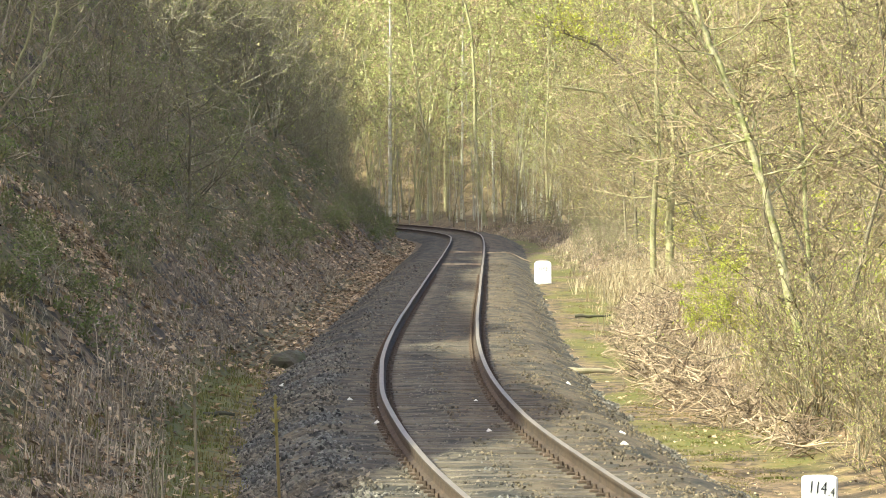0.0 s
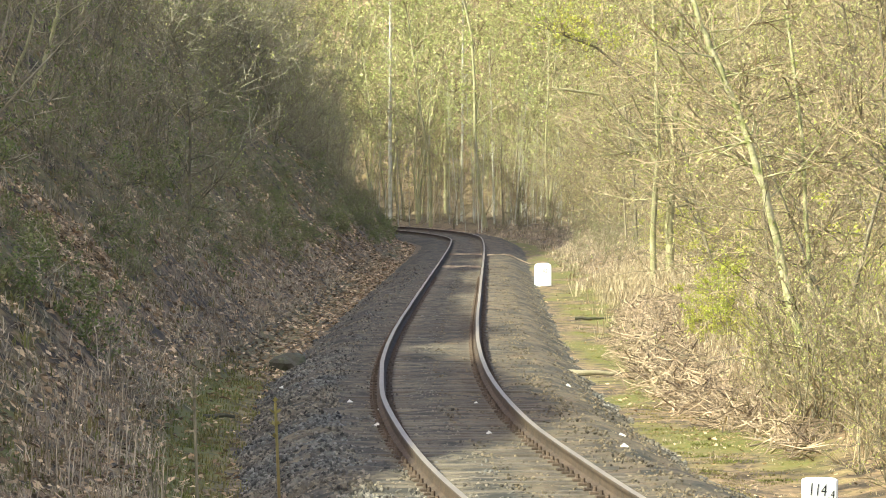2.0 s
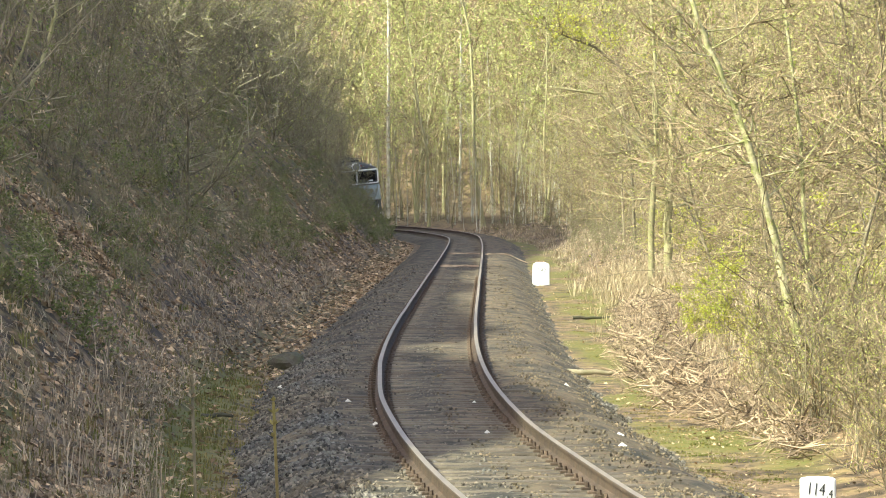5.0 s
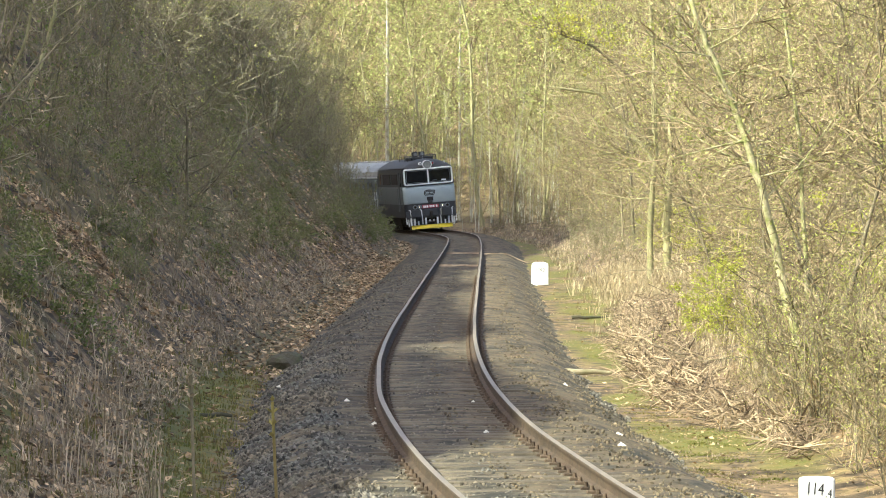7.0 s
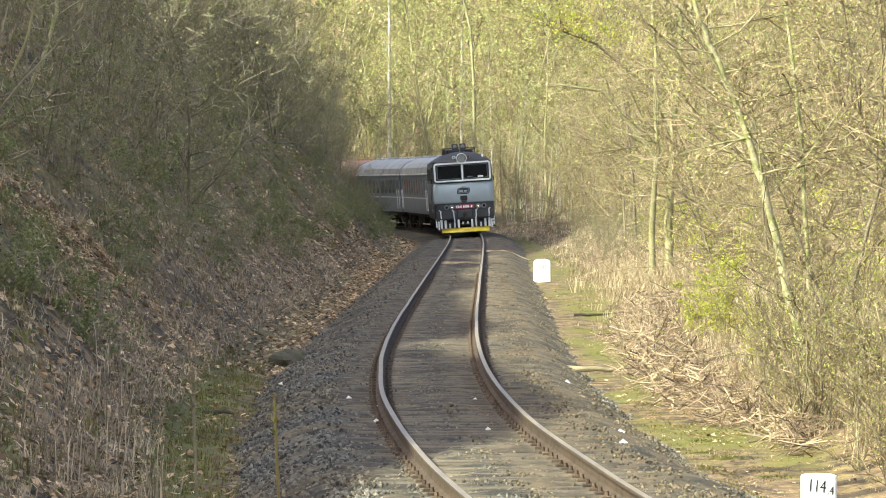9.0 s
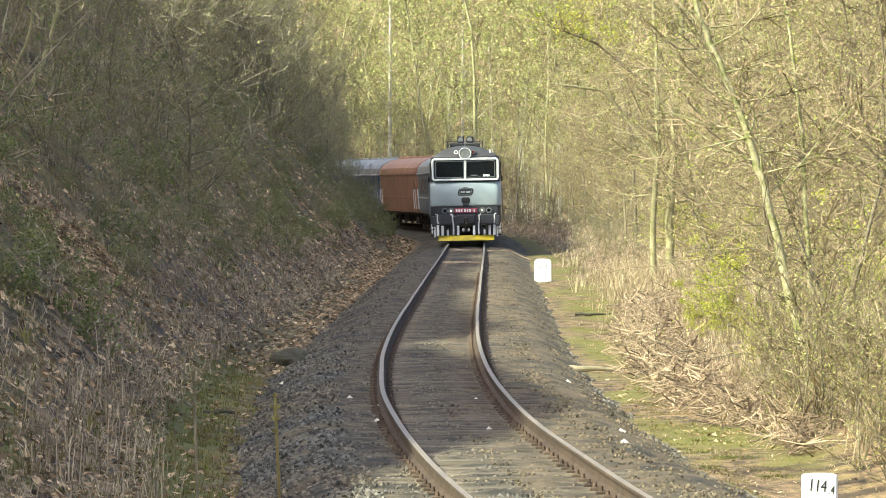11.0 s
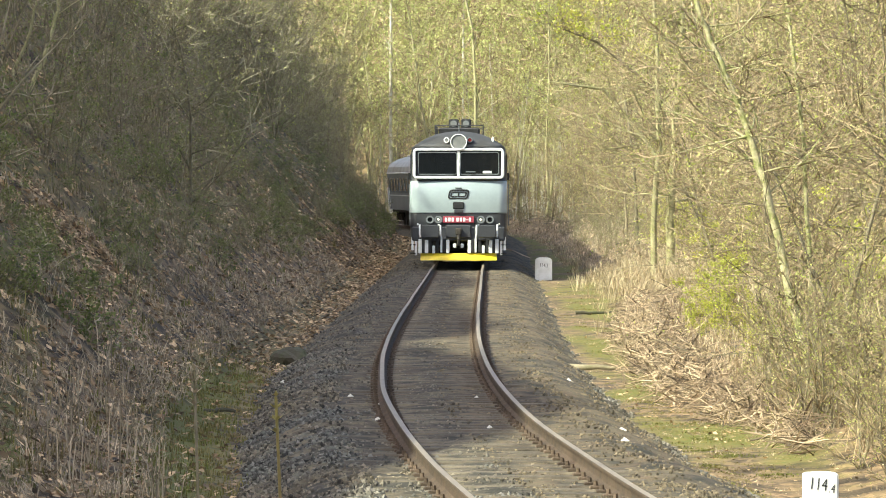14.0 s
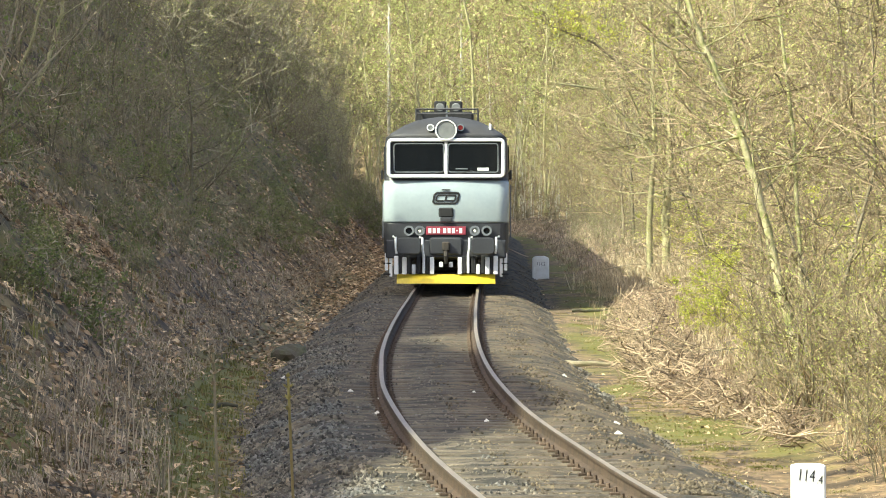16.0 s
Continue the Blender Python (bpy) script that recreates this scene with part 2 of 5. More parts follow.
def ground_z(x, y):
    u = side_of(x, y)
    z = float(np.interp(u, PROFILE_U, PROFILE_Z))
    if u < -3.2:
        cut = min(1.0, max(0.06, (y - 36) / 20))
        if u < -12:
            # crest out of view, lowered so that sunlight reaches parts of the track
            dip = 0.10 * min(1, max(0, (36.5 - y) / 7)) + 0.085 * math.exp(-((y - 58) / 4.5) ** 2)
            z *= 1 - dip * min(1, (-12 - u) / 8)
        if u < -8:
            # crest raised out of view to shade the foot of the far wood
            z *= 1 + 0.165 * min(1, max(0, (y - 160) / 65)) * min(1, (-8 - u) / 10)
            z += 4 * math.exp(-((x + 75) / 35) ** 2 - ((y - 328) / 35) ** 2)
        z = -0.4 + (z + 0.4) * (cut + (1 - cut) * min(1, max(0, (-6.5 - u) / 5)))
        a = min(1, (-3.2 - u) / 3)
        z += a * cut * (0.9 * bumps(x, y, 9, 1) + 0.4 * bumps(x, y, 2.7, 2) + 0.12 * bumps(x, y, 0.7, 3))
        z += min(1, (-3.2 - u) / 0.8) * 0.10 * bumps(x, y, 0.9, 7)
    elif u > 4.2:
        a = min(1, (u - 4.2) / 3)
        z += a * (0.35 * bumps(x, y, 6, 4) + 0.12 * bumps(x, y, 1.3, 5))
    if abs(u) > 2.6:
        z += 0.05 * bumps(x, y, 0.5, 6)
    if u > 2.6:
        z -= 0.22 * min(1, max(0, (54 - y) / 6)) * min(1, (u - 2.6) / 0.4)
    far = max(0.0, y - 400)
    z += min(60, far * 0.32) * (1 if u > 0 else min(1, 8.0 / (8 - u)))
    near = max(0.0, 34 - y)
    stand = 1.6 * math.exp(-(x * x + y * y) / 18)
    return z + stand - min(0.6, near * 0.03) * min(1, abs(u) / 8)


def part(name, verts, faces, material, parent=None, label="", smooth=False):
    me = bpy.data.meshes.new(name)
    me.from_pydata([tuple(v) for v in verts], [], [tuple(f) for f in faces])
    if smooth:
        me.polygons.foreach_set("use_smooth", [True] * len(me.polygons))
    for m in (material if isinstance(material, (list, tuple)) else [material]):
        me.materials.append(m)
    ob = new(name, me)
    ob.parent = parent
    if label:
        tagged(ob, label)
    return ob


def again(ob, parent, m):
    """One more piece on the mesh of ob."""
    o = new(ob.name.split(".")[0], ob.data)
    o.parent = parent
    o.matrix_basis = m
    return o


def grid_faces(rows, cols, base=0, closed=False):
    out = []
    for i in range(rows - 1):
        for j in range(cols if closed else cols - 1):
            k = (j + 1) % cols
            out.append((base + i * cols + j, base + i * cols + k, base + (i + 1) * cols + k, base + (i + 1) * cols + j))
    return out


class Mesh:
    """Collects vertices and faces of one part."""

    def __init__(self):
        self.v, self.f = [], []

    def add(self, v, f):
        b = len(self.v)
        self.v.extend(v)
        self.f.extend(tuple(b + i for i in q) for q in f)
        return self

    def box(self, x0, x1, y0, y1, z0, z1, bevel=0.0):
        c = min(bevel, (x1 - x0) / 3, (y1 - y0) / 3, (z1 - z0) / 3)
        if c <= 0:
            v = [(x, y, z) for z in (z0, z1) for x, y in ((x0, y0), (x1, y0), (x1, y1), (x0, y1))]
            return self.add(v, [(3, 2, 1, 0), (4, 5, 6, 7), (0, 1, 5, 4), (1, 2, 6, 5), (2, 3, 7, 6), (3, 0, 4, 7)])
        v = []
        for z, d in ((z0, c), (z0 + c, 0), (z1 - c, 0), (z1, c)):
            a0, a1, b0, b1, e = x0 + d, x1 - d, y0 + d, y1 - d, c
            v += [(a0 + e, b0, z), (a1 - e, b0, z), (a1, b0 + e, z), (a1, b1 - e, z), (a1 - e, b1, z), (a0 + e, b1, z), (a0, b1 - e, z), (a0, b0 + e, z)]
        return self.add(v, grid_faces(4, 8, 0, True) + [tuple(range(7, -1, -1)), tuple(range(24, 32))])

    def tube(self, pts, radii, sides=6, cap=True):
        pts = [Vector(p) for p in pts]
        v = []
        for i, p in enumerate(pts):
            d = (pts[min(i + 1, len(pts) - 1)] - pts[max(i - 1, 0)])
            d = d.normalized() if d.length > 1e-9 else Vector((0, 0, 1))
            a = d.cross(Vector((0.31, 0.93, 0.2)) if abs(d.z) > 0.6 else Vector((0, 0, 1))).normalized()
            b = d.cross(a)
            for k in range(sides):
                t = 2 * math.pi * k / sides
                v.append(p + (a * math.cos(t) + b * math.sin(t)) * radii[i])
        f = grid_faces(len(pts), sides, 0, True)
        if cap:
            f += [tuple(range(sides - 1, -1, -1)), tuple(range((len(pts) - 1) * sides, len(pts) * sides))]
        return self.add(v, f)

    def spike(self, p, q, r):
        """A straight twig: three slim faces that meet at its tip."""
        d = (q - p).normalized()
        a = d.orthogonal().normalized() * r
        b = d.cross(a)
        return self.add([p + a, p - a * 0.5 + b * 0.87, p - a * 0.5 - b * 0.87, q], [(0, 1, 3), (1, 2, 3), (2, 0, 3)])

    def disc(self, c, axis, r, depth, sides=20, inner=0.0):
        """A drum (or a ring, where inner is given) from c along axis."""
        c, axis = Vector(c), Vector(axis).normalized()
        a = axis.orthogonal().normalized()
        b = axis.cross(a)
        ring = lambda rr, d: [c + axis * d + (a * math.cos(2 * math.pi * k / sides) + b * math.sin(2 * math.pi * k / sides)) * rr for k in range(sides)]
        if inner:
            rings = [ring(inner, 0), ring(r, 0), ring(r, depth), ring(inner, depth), ring(inner, 0)]
            return self.add(sum(rings, []), grid_faces(5, sides, 0, True))
        c1 = min(0.15 * r, abs(depth) * 0.4)
        rings = [ring(r, 0), ring(r, depth - c1), ring(r - c1, depth)]
        return self.add(sum(rings, []), grid_faces(3, sides, 0, True) + [tuple(range(sides - 1, -1, -1)), tuple(range(2 * sides, 3 * sides))])

    def make(self, name, material, parent=None, label="", smooth=False):
        return part(name, self.v, self.f, material, parent, label, smooth)


# ---- ground ----


def build_ground():
    us = sorted(set([-1500, -900, -500, -300, -180, -120, -90, -70, -55, -45] + [round(v, 2) for v in np.arange(-38, -14, 1.0)]
                    + [round(v, 2) for v in np.arange(-14, -2.4, 0.3)] + [0.0] + [round(v, 2) for v in np.arange(2.5, 12, 0.35)]
                    + [round(v, 2) for v in np.arange(12, 40, 2.0)] + [45, 55, 70, 100, 150, 250, 400, 800, 1500]))
    ys = [-1500, -700, -300, -100, -60, -40, -25, -15, -8, -4, 0, 4, 8, 12, 17, 22, 25, 28, 30] + list(np.arange(32, 150, 0.55)) + list(np.arange(150, 340, 1.6)) + list(np.arange(342, 460, 6)) + [480, 520, 560, 600, 640, 700, 800, 1000, 1500, 2500]
    v, moss = [], []
    for y in ys:
        xc = float(np.interp(min(y, 420), TY, TX))
        for u in us:
            x = xc + u
            v.append((x, y, ground_z(x, y)))
            d = side_of(x, y)
            moss.append(max(0, 1 - abs(d - 3.4) / 1.6) * 0.95 + max(0, 1 - abs(d + 3.1) / 0.9) * 0.75 * (1 if y < 75 else 0.6) + (0.25 if d > 5 else 0) + (0.30 + 0.75 * max(0.0, bumps(x, y / 2.5, 1.6, 23)) if d < -4.5 else 0))
            moss[-1] *= max(0.0, 0.72 + 1.3 * bumps(x, y / 5, 0.9, 21)) if 2 < d < 5 else 1
            moss[-1] *= min(1.0, max(0.35, (y - 48) / 8)) if d > 2 else 1
    ob = part("ground", v, grid_faces(len(ys), len(us)), M_GROUND, smooth=True)
    ob.data.attributes.new("moss", "FLOAT", "POINT").data.foreach_set("value", moss)
    tagged(ob, "leaf-strewn wooded cutting floor with mossy verges", "ground", kind="structure")


def build_ballast():
    us = [-2.75, -2.5, -2.25, -2.0, -1.8, -1.6, -1.3, -1.0, -0.8, -0.6, -0.3, 0, 0.3, 0.6, 0.8, 1.0, 1.3, 1.6, 1.8, 2.0, 2.25, 2.5, 2.75]
    zs = [-0.66, -0.54, -0.42, -0.30, -0.22, -0.18, -0.165, -0.17, -0.225, -0.205, -0.172, -0.168, -0.172, -0.205, -0.225, -0.17, -0.165, -0.18, -0.22, -0.30, -0.42, -0.54, -0.66]
    ss = list(np.arange(20, 120, 0.2)) + list(np.arange(120, 260, 0.6)) + list(np.arange(260, 560, 2))
    v, moss = [], []
    for s in ss:
        for u, z in zip(us, zs):
            x, y, zz = beside(s, u)
            wob = (0.05 if abs(u) > 1.3 else 0.04) * bumps(x, y, 0.7, 11) + 0.03 * bumps(x, y, 0.25, 12)
            if abs(u) > 1.5:
                wob += 0.08 * bumps(x, y, 2.0, 13)
            v.append((x, y, zz + z + wob))
            moss.append(0.35 if abs(u) < 2.2 and u > 0 else 0.1)
    ob = part("ballast_bed", v, grid_faces(len(ss), len(us)), M_BALLAST, smooth=True)
    ob.data.attributes.new("moss", "FLOAT", "POINT").data.foreach_set("value", moss)
    tagged(ob, "dusty grey-brown stone ballast bed under the rails", "ballast", kind="structure")


build_ground()
build_ballast()

# ---- railway track ----
track = tagged(new("railway_track"), "worn single railway track with rusty rails on ballast", "railway track")
GAUGE = 0.7525


def build_track():
    sec = [(-0.062, -0.155), (0.062, -0.155), (0.062, -0.143), (0.016, -0.118), (0.012, -0.045), (0.034, -0.032), (0.036, -0.006),
           (0.029, 0.0), (-0.029, 0.0), (-0.036, -0.006), (-0.034, -0.032), (-0.012, -0.045), (-0.016, -0.118), (-0.062, -0.143)]
    ss = list(np.arange(15, 300, 1.0)) + list(np.arange(300, 560, 3))
    for side in (-1, 1):
        v = []
        for s in ss:
            wob = 0.012 * noise.noise(Vector((s / 7.0, side, 2.0)))
            for a, z in sec:
                v.append(beside(s, side * GAUGE + a + wob, z + 0.35 * wob))
        f = grid_faces(len(ss), len(sec), 0, True)
        ob = part("rail", v, f, [M_RAIL, M_RAILTOP], track)
        idx = [1 if (i % len(sec)) in (7,) else 0 for i in range(len(f))]
        ob.data.polygons.foreach_set("material_index", idx)
    sl = Mesh().box(-1.25, 1.25, -0.13, 0.13, -0.14, 0.0, 0.02).v, Mesh().box(-1.25, 1.25, -0.13, 0.13, -0.14, 0.0, 0.02).f
    first = plate = None
    rest_v, rest_p = Mesh(), Mesh()
    for i in range(560):
        s = 30 + i * 0.6 + random.uniform(-0.02, 0.02)
        x, y, th, c = on_track(s)
        m = pose(x, y, -0.168 + random.uniform(-0.015, 0.006), 0, -math.degrees(c), -math.degrees(th) + random.uniform(-0.6, 0.6))
        if i < 300:
            if first is None:
                first = part("sleeper", sl[0], sl[1], M_SLEEPER, track)
                first.matrix_basis = m
            else:
                again(first, track, m)
        else:
            rest_v.add([m @ Vector(p) for p in sl[0]], sl[1])
        if i < 190:
            for side in (-1, 1):
                for k in (-1, 1):
                    mm = m @ pose(side * GAUGE + k * 0.105, 0, 0.006)
                    if plate is None:
                        plate = Mesh().box(-0.05, 0.05, -0.06, 0.06, -0.01, 0.022, 0.006).tube([(0, 0, 0.02), (0, 0, 0.065)], [0.022, 0.018], 6).make("rail_fastener", M_FASTENER, track)
                        plate.matrix_basis = mm
                    elif i < 75:
                        again(plate, track, mm)
                    else:
                        rest_p.add([mm @ v.co for v in plate.data.vertices], [tuple(q.vertices) for q in plate.data.polygons])
    tagged(rest_p.make("fastener_run", M_FASTENER, track), kind="stuff")
    ob = rest_v.make("sleeper_run", M_SLEEPER, track)
    tagged(ob, kind="stuff")


build_track()

# ---- train ----
# A vehicle's space: origin at its front, on the rails; y runs back along it, x to the right as one faces it.


def ring(w, yf, yb, rc, z, bulge=0.06, n=5):
    """A plan outline at height z: half width w, front at yf with corners of radius rc and a slight bulge, back at yb."""
    pts = [(-w, yb, z), (-w, (yb + yf) / 2, z)]
    for k in range(n + 1):
        t = k / n * math.pi / 2
        pts.append((-w + rc - rc * math.cos(t), yf + bulge + rc - rc * math.sin(t), z))
    for a in (-0.55, 0, 0.55):
        pts.append(((w - rc) * a, yf + bulge * a * a * 1.2, z))
    for k in range(n, -1, -1):
        t = k / n * math.pi / 2
        pts.append((w - rc + rc * math.cos(t), yf + bulge + rc - rc * math.sin(t), z))
    pts += [(w, (yb + yf) / 2, z), (w, yb, z)]
    return pts


def loft(rings, cap_low=True, cap_top=True):
    n = len(rings[0])
    f = grid_faces(len(rings), n, 0, True)
    if cap_low:
        f.append(tuple(range(n - 1, -1, -1)))
    if cap_top:
        f.append(tuple(range((len(rings) - 1) * n, len(rings) * n)))
    return sum(rings, []), f


def rounded_frame(x0, x1, z0, z1, r, y, depth, thick, n=5):
    """An upright rounded frame: its outline, width thick, sticking out of y by depth."""
    def loop(g, yy):
        out = []
        for cx, cz, a0 in ((x1 - r, z1 - r, 0), (x0 + r, z1 - r, 90), (x0 + r, z0 + r, 180), (x1 - r, z0 + r, 270)):
            for k in range(n + 1):
                t = radians(a0 + 90 * k / n)
                out.append((cx + (r - g) * math.cos(t), yy, cz + (r - g) * math.sin(t)))
        return out
    rings = [loop(0, y), loop(0, y - depth * 0.8), loop(thick * 0.25, y - depth), loop(thick * 0.8, y - depth), loop(thick, y - depth * 0.7), loop(thick, y)]
    return sum(rings, []), grid_faces(6, len(rings[0]), 0, True)


def panel(x0, x1, z0, z1, r, y, depth, n=4):
    out = []
    for yy, g in ((y, 0), (y - depth * 0.6, 0), (y - depth, min(0.02, r))):
        for cx, cz, a0 in ((x1 - r, z1 - r, 0), (x0 + r, z1 - r, 90), (x0 + r, z0 + r, 180), (x1 - r, z0 + r, 270)):
            for k in range(n + 1):
                t = radians(a0 + 90 * k / n)
                out.append((cx + (r - g) * math.cos(t), yy, cz + (r - g) * math.sin(t)))
    c = 4 * (n + 1)
    return out, grid_faces(3, c, 0, True) + [tuple(range(2 * c, 3 * c)), tuple(range(c - 1, -1, -1))]


WHEELSETS = []


def bogie(parent, y, wheelbase=2.4, r=0.5):
    b = Mesh()
    for sx in (-1, 1):
        b.box(sx * 1.05 - 0.07, sx * 1.05 + 0.07, y - wheelbase / 2 - 0.5, y + wheelbase / 2 + 0.5, 0.48, 0.72, 0.03)
        for k in (-1, 1):
            b.box(sx * 1.06 - 0.12, sx * 1.06 + 0.12, y + k * wheelbase / 2 - 0.16, y + k * wheelbase / 2 + 0.16, 0.34, 0.64, 0.03)
            b.tube([(sx * 1.08, y + k * 0.45, 0.5), (sx * 1.08, y + k * 0.45, 0.95)], [0.12, 0.12], 8)
    b.box(-1.0, 1.0, y - 0.3, y + 0.3, 0.5, 0.85, 0.04)
    ob = b.make("bogie", M_UNDER, parent)
    for k in (-1, 1):
        w = Mesh()
        for sx in (-1, 1):
            w.disc((sx * 0.69, 0, 0), (sx, 0, 0), r, 0.13, 20)
            w.disc((sx * 0.69, 0, 0), (-sx, 0, 0), r + 0.03, 0.03, 20)
        w.tube([(-0.7, 0, 0), (0.7, 0, 0)], [0.09, 0.09], 8)
        axle = w.make("wheelset", M_STEEL, ob)
        axle.matrix_basis = pose(0, y + k * wheelbase / 2, r)
        WHEELSETS.append((axle, y + k * wheelbase / 2, r))
    return ob


def build_locomotive():
    t = tagged(new("diesel_locomotive"), "charcoal and pale blue-grey diesel locomotive with yellow snowplough", "locomotive")
    L, W = 16.5, 1.44
    yb = L - 0.45
    # lower dark skirt
    v, f = loft([ring(W - 0.05, 0.56, yb, 0.25, 0.82), ring(W - 0.01, 0.50, yb, 0.28, 0.90), ring(W, 0.47, yb, 0.28, 1.57), ring(W, 0.48, yb, 0.28, 1.59)])
    part("lower_body", v, f, M_CHARCOAL, t, "charcoal painted lower body")
    v, f = loft([ring(W, 0.48, yb, 0.30, 1.592), ring(W + 0.004, 0.46, yb, 0.30, 1.62), ring(W + 0.004, 0.47, yb, 0.32, 2.2), ring(W, 0.52, yb, 0.34, 2.52), ring(W - 0.01, 0.56, yb, 0.36, 2.60)])
    part("body_side", v, f, M_SIDEGREY, t, "grey painted body side")
    # pale nose wraps round the corners
    v, f = loft([ring(W + 0.006, 0.455, 1.25, 0.30, 1.594), ring(W + 0.012, 0.44, 1.25, 0.30, 1.63), ring(W + 0.012, 0.45, 1.3, 0.32, 2.2), ring(W + 0.008, 0.50, 1.4, 0.34, 2.50), ring(W - 0.004, 0.545, 1.42, 0.36, 2.585)])
    part("nose_panel", v, f, M_PALEBLUE, t, "glossy pale blue-grey nose panel", True)
    v, f = loft([ring(W - 0.012, 0.60, yb, 0.30, 2.602), ring(W - 0.01, 0.64, yb, 0.30, 2.68), ring(W - 0.02, 0.60, yb, 0.30, 3.3), ring(W - 0.05, 0.57, yb - 0.05, 0.32, 3.62)])
    part("upper_body", v, f, M_CHARCOAL, t, "charcoal painted cab and upper body")
    roof = [(W - 0.055, 0.575, 0.02, 3.622), (W - 0.16, 0.66, 0.05, 3.72), (W - 0.33, 0.80, 0.1, 3.83), (W - 0.50, 1.0, 0.15, 3.93), (W - 0.74, 1.35, 0.2, 4.04), (W - 1.05, 1.9, 0.3, 4.11), (0.15, 2.3, 0.4, 4.14)]
    v, f = loft([ring(w, y, yb - b, min(0.34, w * 0.6), z, 0.12) for w, y, b, z in roof])
    part("roof", v, f, M_ROOF, t, "dull dark grey roof", True)
    # goggle frame, black surround, two panes
    v, f = rounded_frame(-1.36, 1.36, 2.66, 3.60, 0.13, 0.66, 0.20, 0.09)
    mid = lambda x, z: z + (0.05 if z > 3.1 else -0.05) * (1 - (x / 1.36) ** 2)
    v = [(x, y, mid(x, z)) for a in range(0, len(v), 1) for x, y, z in (v[a],)]
    part("windscreen_frame", v, f, M_WHITE, t, "white painted windscreen frame")
    v, f = panel(-1.29, 1.29, 2.69, 3.57, 0.10, 0.72, 0.15)
    part("windscreen_surround", v, f, M_BLACK, t)
    for sx in (-1, 1):
        x0, x1 = (0.055, 1.19) if sx > 0 else (-1.19, -0.055)
        v, f = panel(x0, x1, 2.80, 3.47, 0.07, 0.60, 0.045)
        v = [(x, y - (z - 2.80) * 0.10, z) for x, y, z in v]
        pane = part("windscreen", v, f, M_GLASS, t)
        v, f = rounded_frame(x0 - 0.015, x1 + 0.015, 2.785, 3.485, 0.075, 0.565, 0.02, 0.025)
        v = [(x, y - (z - 2.80) * 0.10, z) for x, y, z in v]
        part("rubber_seal", v, f, M_SIDEGREY, pane)
        Mesh().tube([(sx * 0.28 - 0.1, 0.53, 2.74), (sx * 0.28 + 0.1, 0.535, 2.78), (sx * 0.28 + 0.34, 0.54, 2.84)], [0.012, 0.012, 0.008], 5).make("wiper", M_BLACK, t)
    Mesh().box(-0.035, 0.035, 0.50, 0.58, 2.72, 3.53, 0.012).make("centre_post", M_WHITE, t)
    Mesh().box(0.72, 0.98, 0.535, 0.55, 2.83, 2.90, 0.005).make("paper_card", M_WHITE, t, "white card behind the windscreen")
    Mesh().box(0.22, 0.50, 0.535, 0.55, 2.86, 2.89, 0.005).make("paper_card", M_SIDEGREY, t)
    # big lamp above the frame
    Mesh().disc((0, 0.95, 3.80), (0, -1, 0), 0.25, 0.52, 28, 0.222).make("headlamp_housing", M_WHITE, t, "white rimmed roof headlamp")
    Mesh().disc((0, 0.8, 3.80), (0, -1, 0), 0.225, 0.34, 28).make("headlamp_lens", M_LAMPGLASS, t)
    for x, ml in ((-0.36, M_LAMPGLASS), (0.33, M_REDGLASS)):
        h = Mesh().disc((x, 0.95, 3.86), (0, -1, 0), 0.085, 0.3, 14, 0.06).make("marker_lamp", M_WHITE if x < 0 else M_SIDEGREY, t)
        Mesh().disc((x, 0.9, 3.86), (0, -1, 0), 0.062, 0.22, 14).make("marker_lens", ml, h)
    Mesh().box(0.98, 1.05, 0.98, 1.2, 3.80, 3.95, 0.02).make("roof_lamp", M_WHITE, t)
    # front lamps and plate
    for x, r, ml in ((-0.85, 0.105, M_BLACK), (-0.60, 0.105, M_LIT), (0.66, 0.105, M_LIT), (0.93, 0.105, M_BLACK)):
        ringm = M_SIDEGREY
        h = Mesh().disc((x, 0.52, 1.40), (0, -1, 0), r + 0.015, 0.10, 20, r - 0.03).make("lamp_rim", ringm, t)
        Mesh().disc((x, 0.52, 1.40), (0, -1, 0), r - 0.028, 0.07, 20).make("lamp_lens", M_GLASS if ml is M_BLACK else M_LAMPGLASS, h)
        if ml is M_LIT:
            Mesh().disc((x, 0.46, 1.40), (0, -1, 0), 0.022, 0.012, 10).make("lit_bulb", M_LIT, h, "small lit lamp")
    plate = Mesh().box(-0.46, 0.46, 0.43, 0.48, 1.30, 1.50, 0.012).make("number_plate", M_RED, t, "red number plate with white bars")
    for i, x in enumerate((-0.37, -0.27, -0.17, -0.03, 0.07, 0.17, 0.34)):
        Mesh().box(x - 0.033, x + 0.033, 0.424, 0.432, 1.34, 1.46, 0.003).make("plate_bar", M_WHITE, plate)
    Mesh().box(0.235, 0.275, 0.424, 0.432, 1.39, 1.41, 0.003).make("plate_bar", M_WHITE, plate)
    # emblem: plain rounded outline shapes
    for g0, g1, z0, z1, th in ((-0.30, 0.30, 2.03, 2.33, 0.045), (-0.02, 0.235, 2.095, 2.265, 0.04), (-0.235, 0.02, 2.095, 2.265, 0.035)):
        v, f = rounded_frame(g0, g1, z0, z1, 0.09 if g1 - g0 > 0.5 else 0.06, 0.46, 0.026, th)
        part("emblem", [(x + 0.22 * (z - 2.18), y, z) for x, y, z in v], f, M_BLACK, t)
    Mesh().box(-0.10, 0.10, 0.435, 0.46, 2.36, 2.39, 0.005).make("emblem", M_BLACK, t)
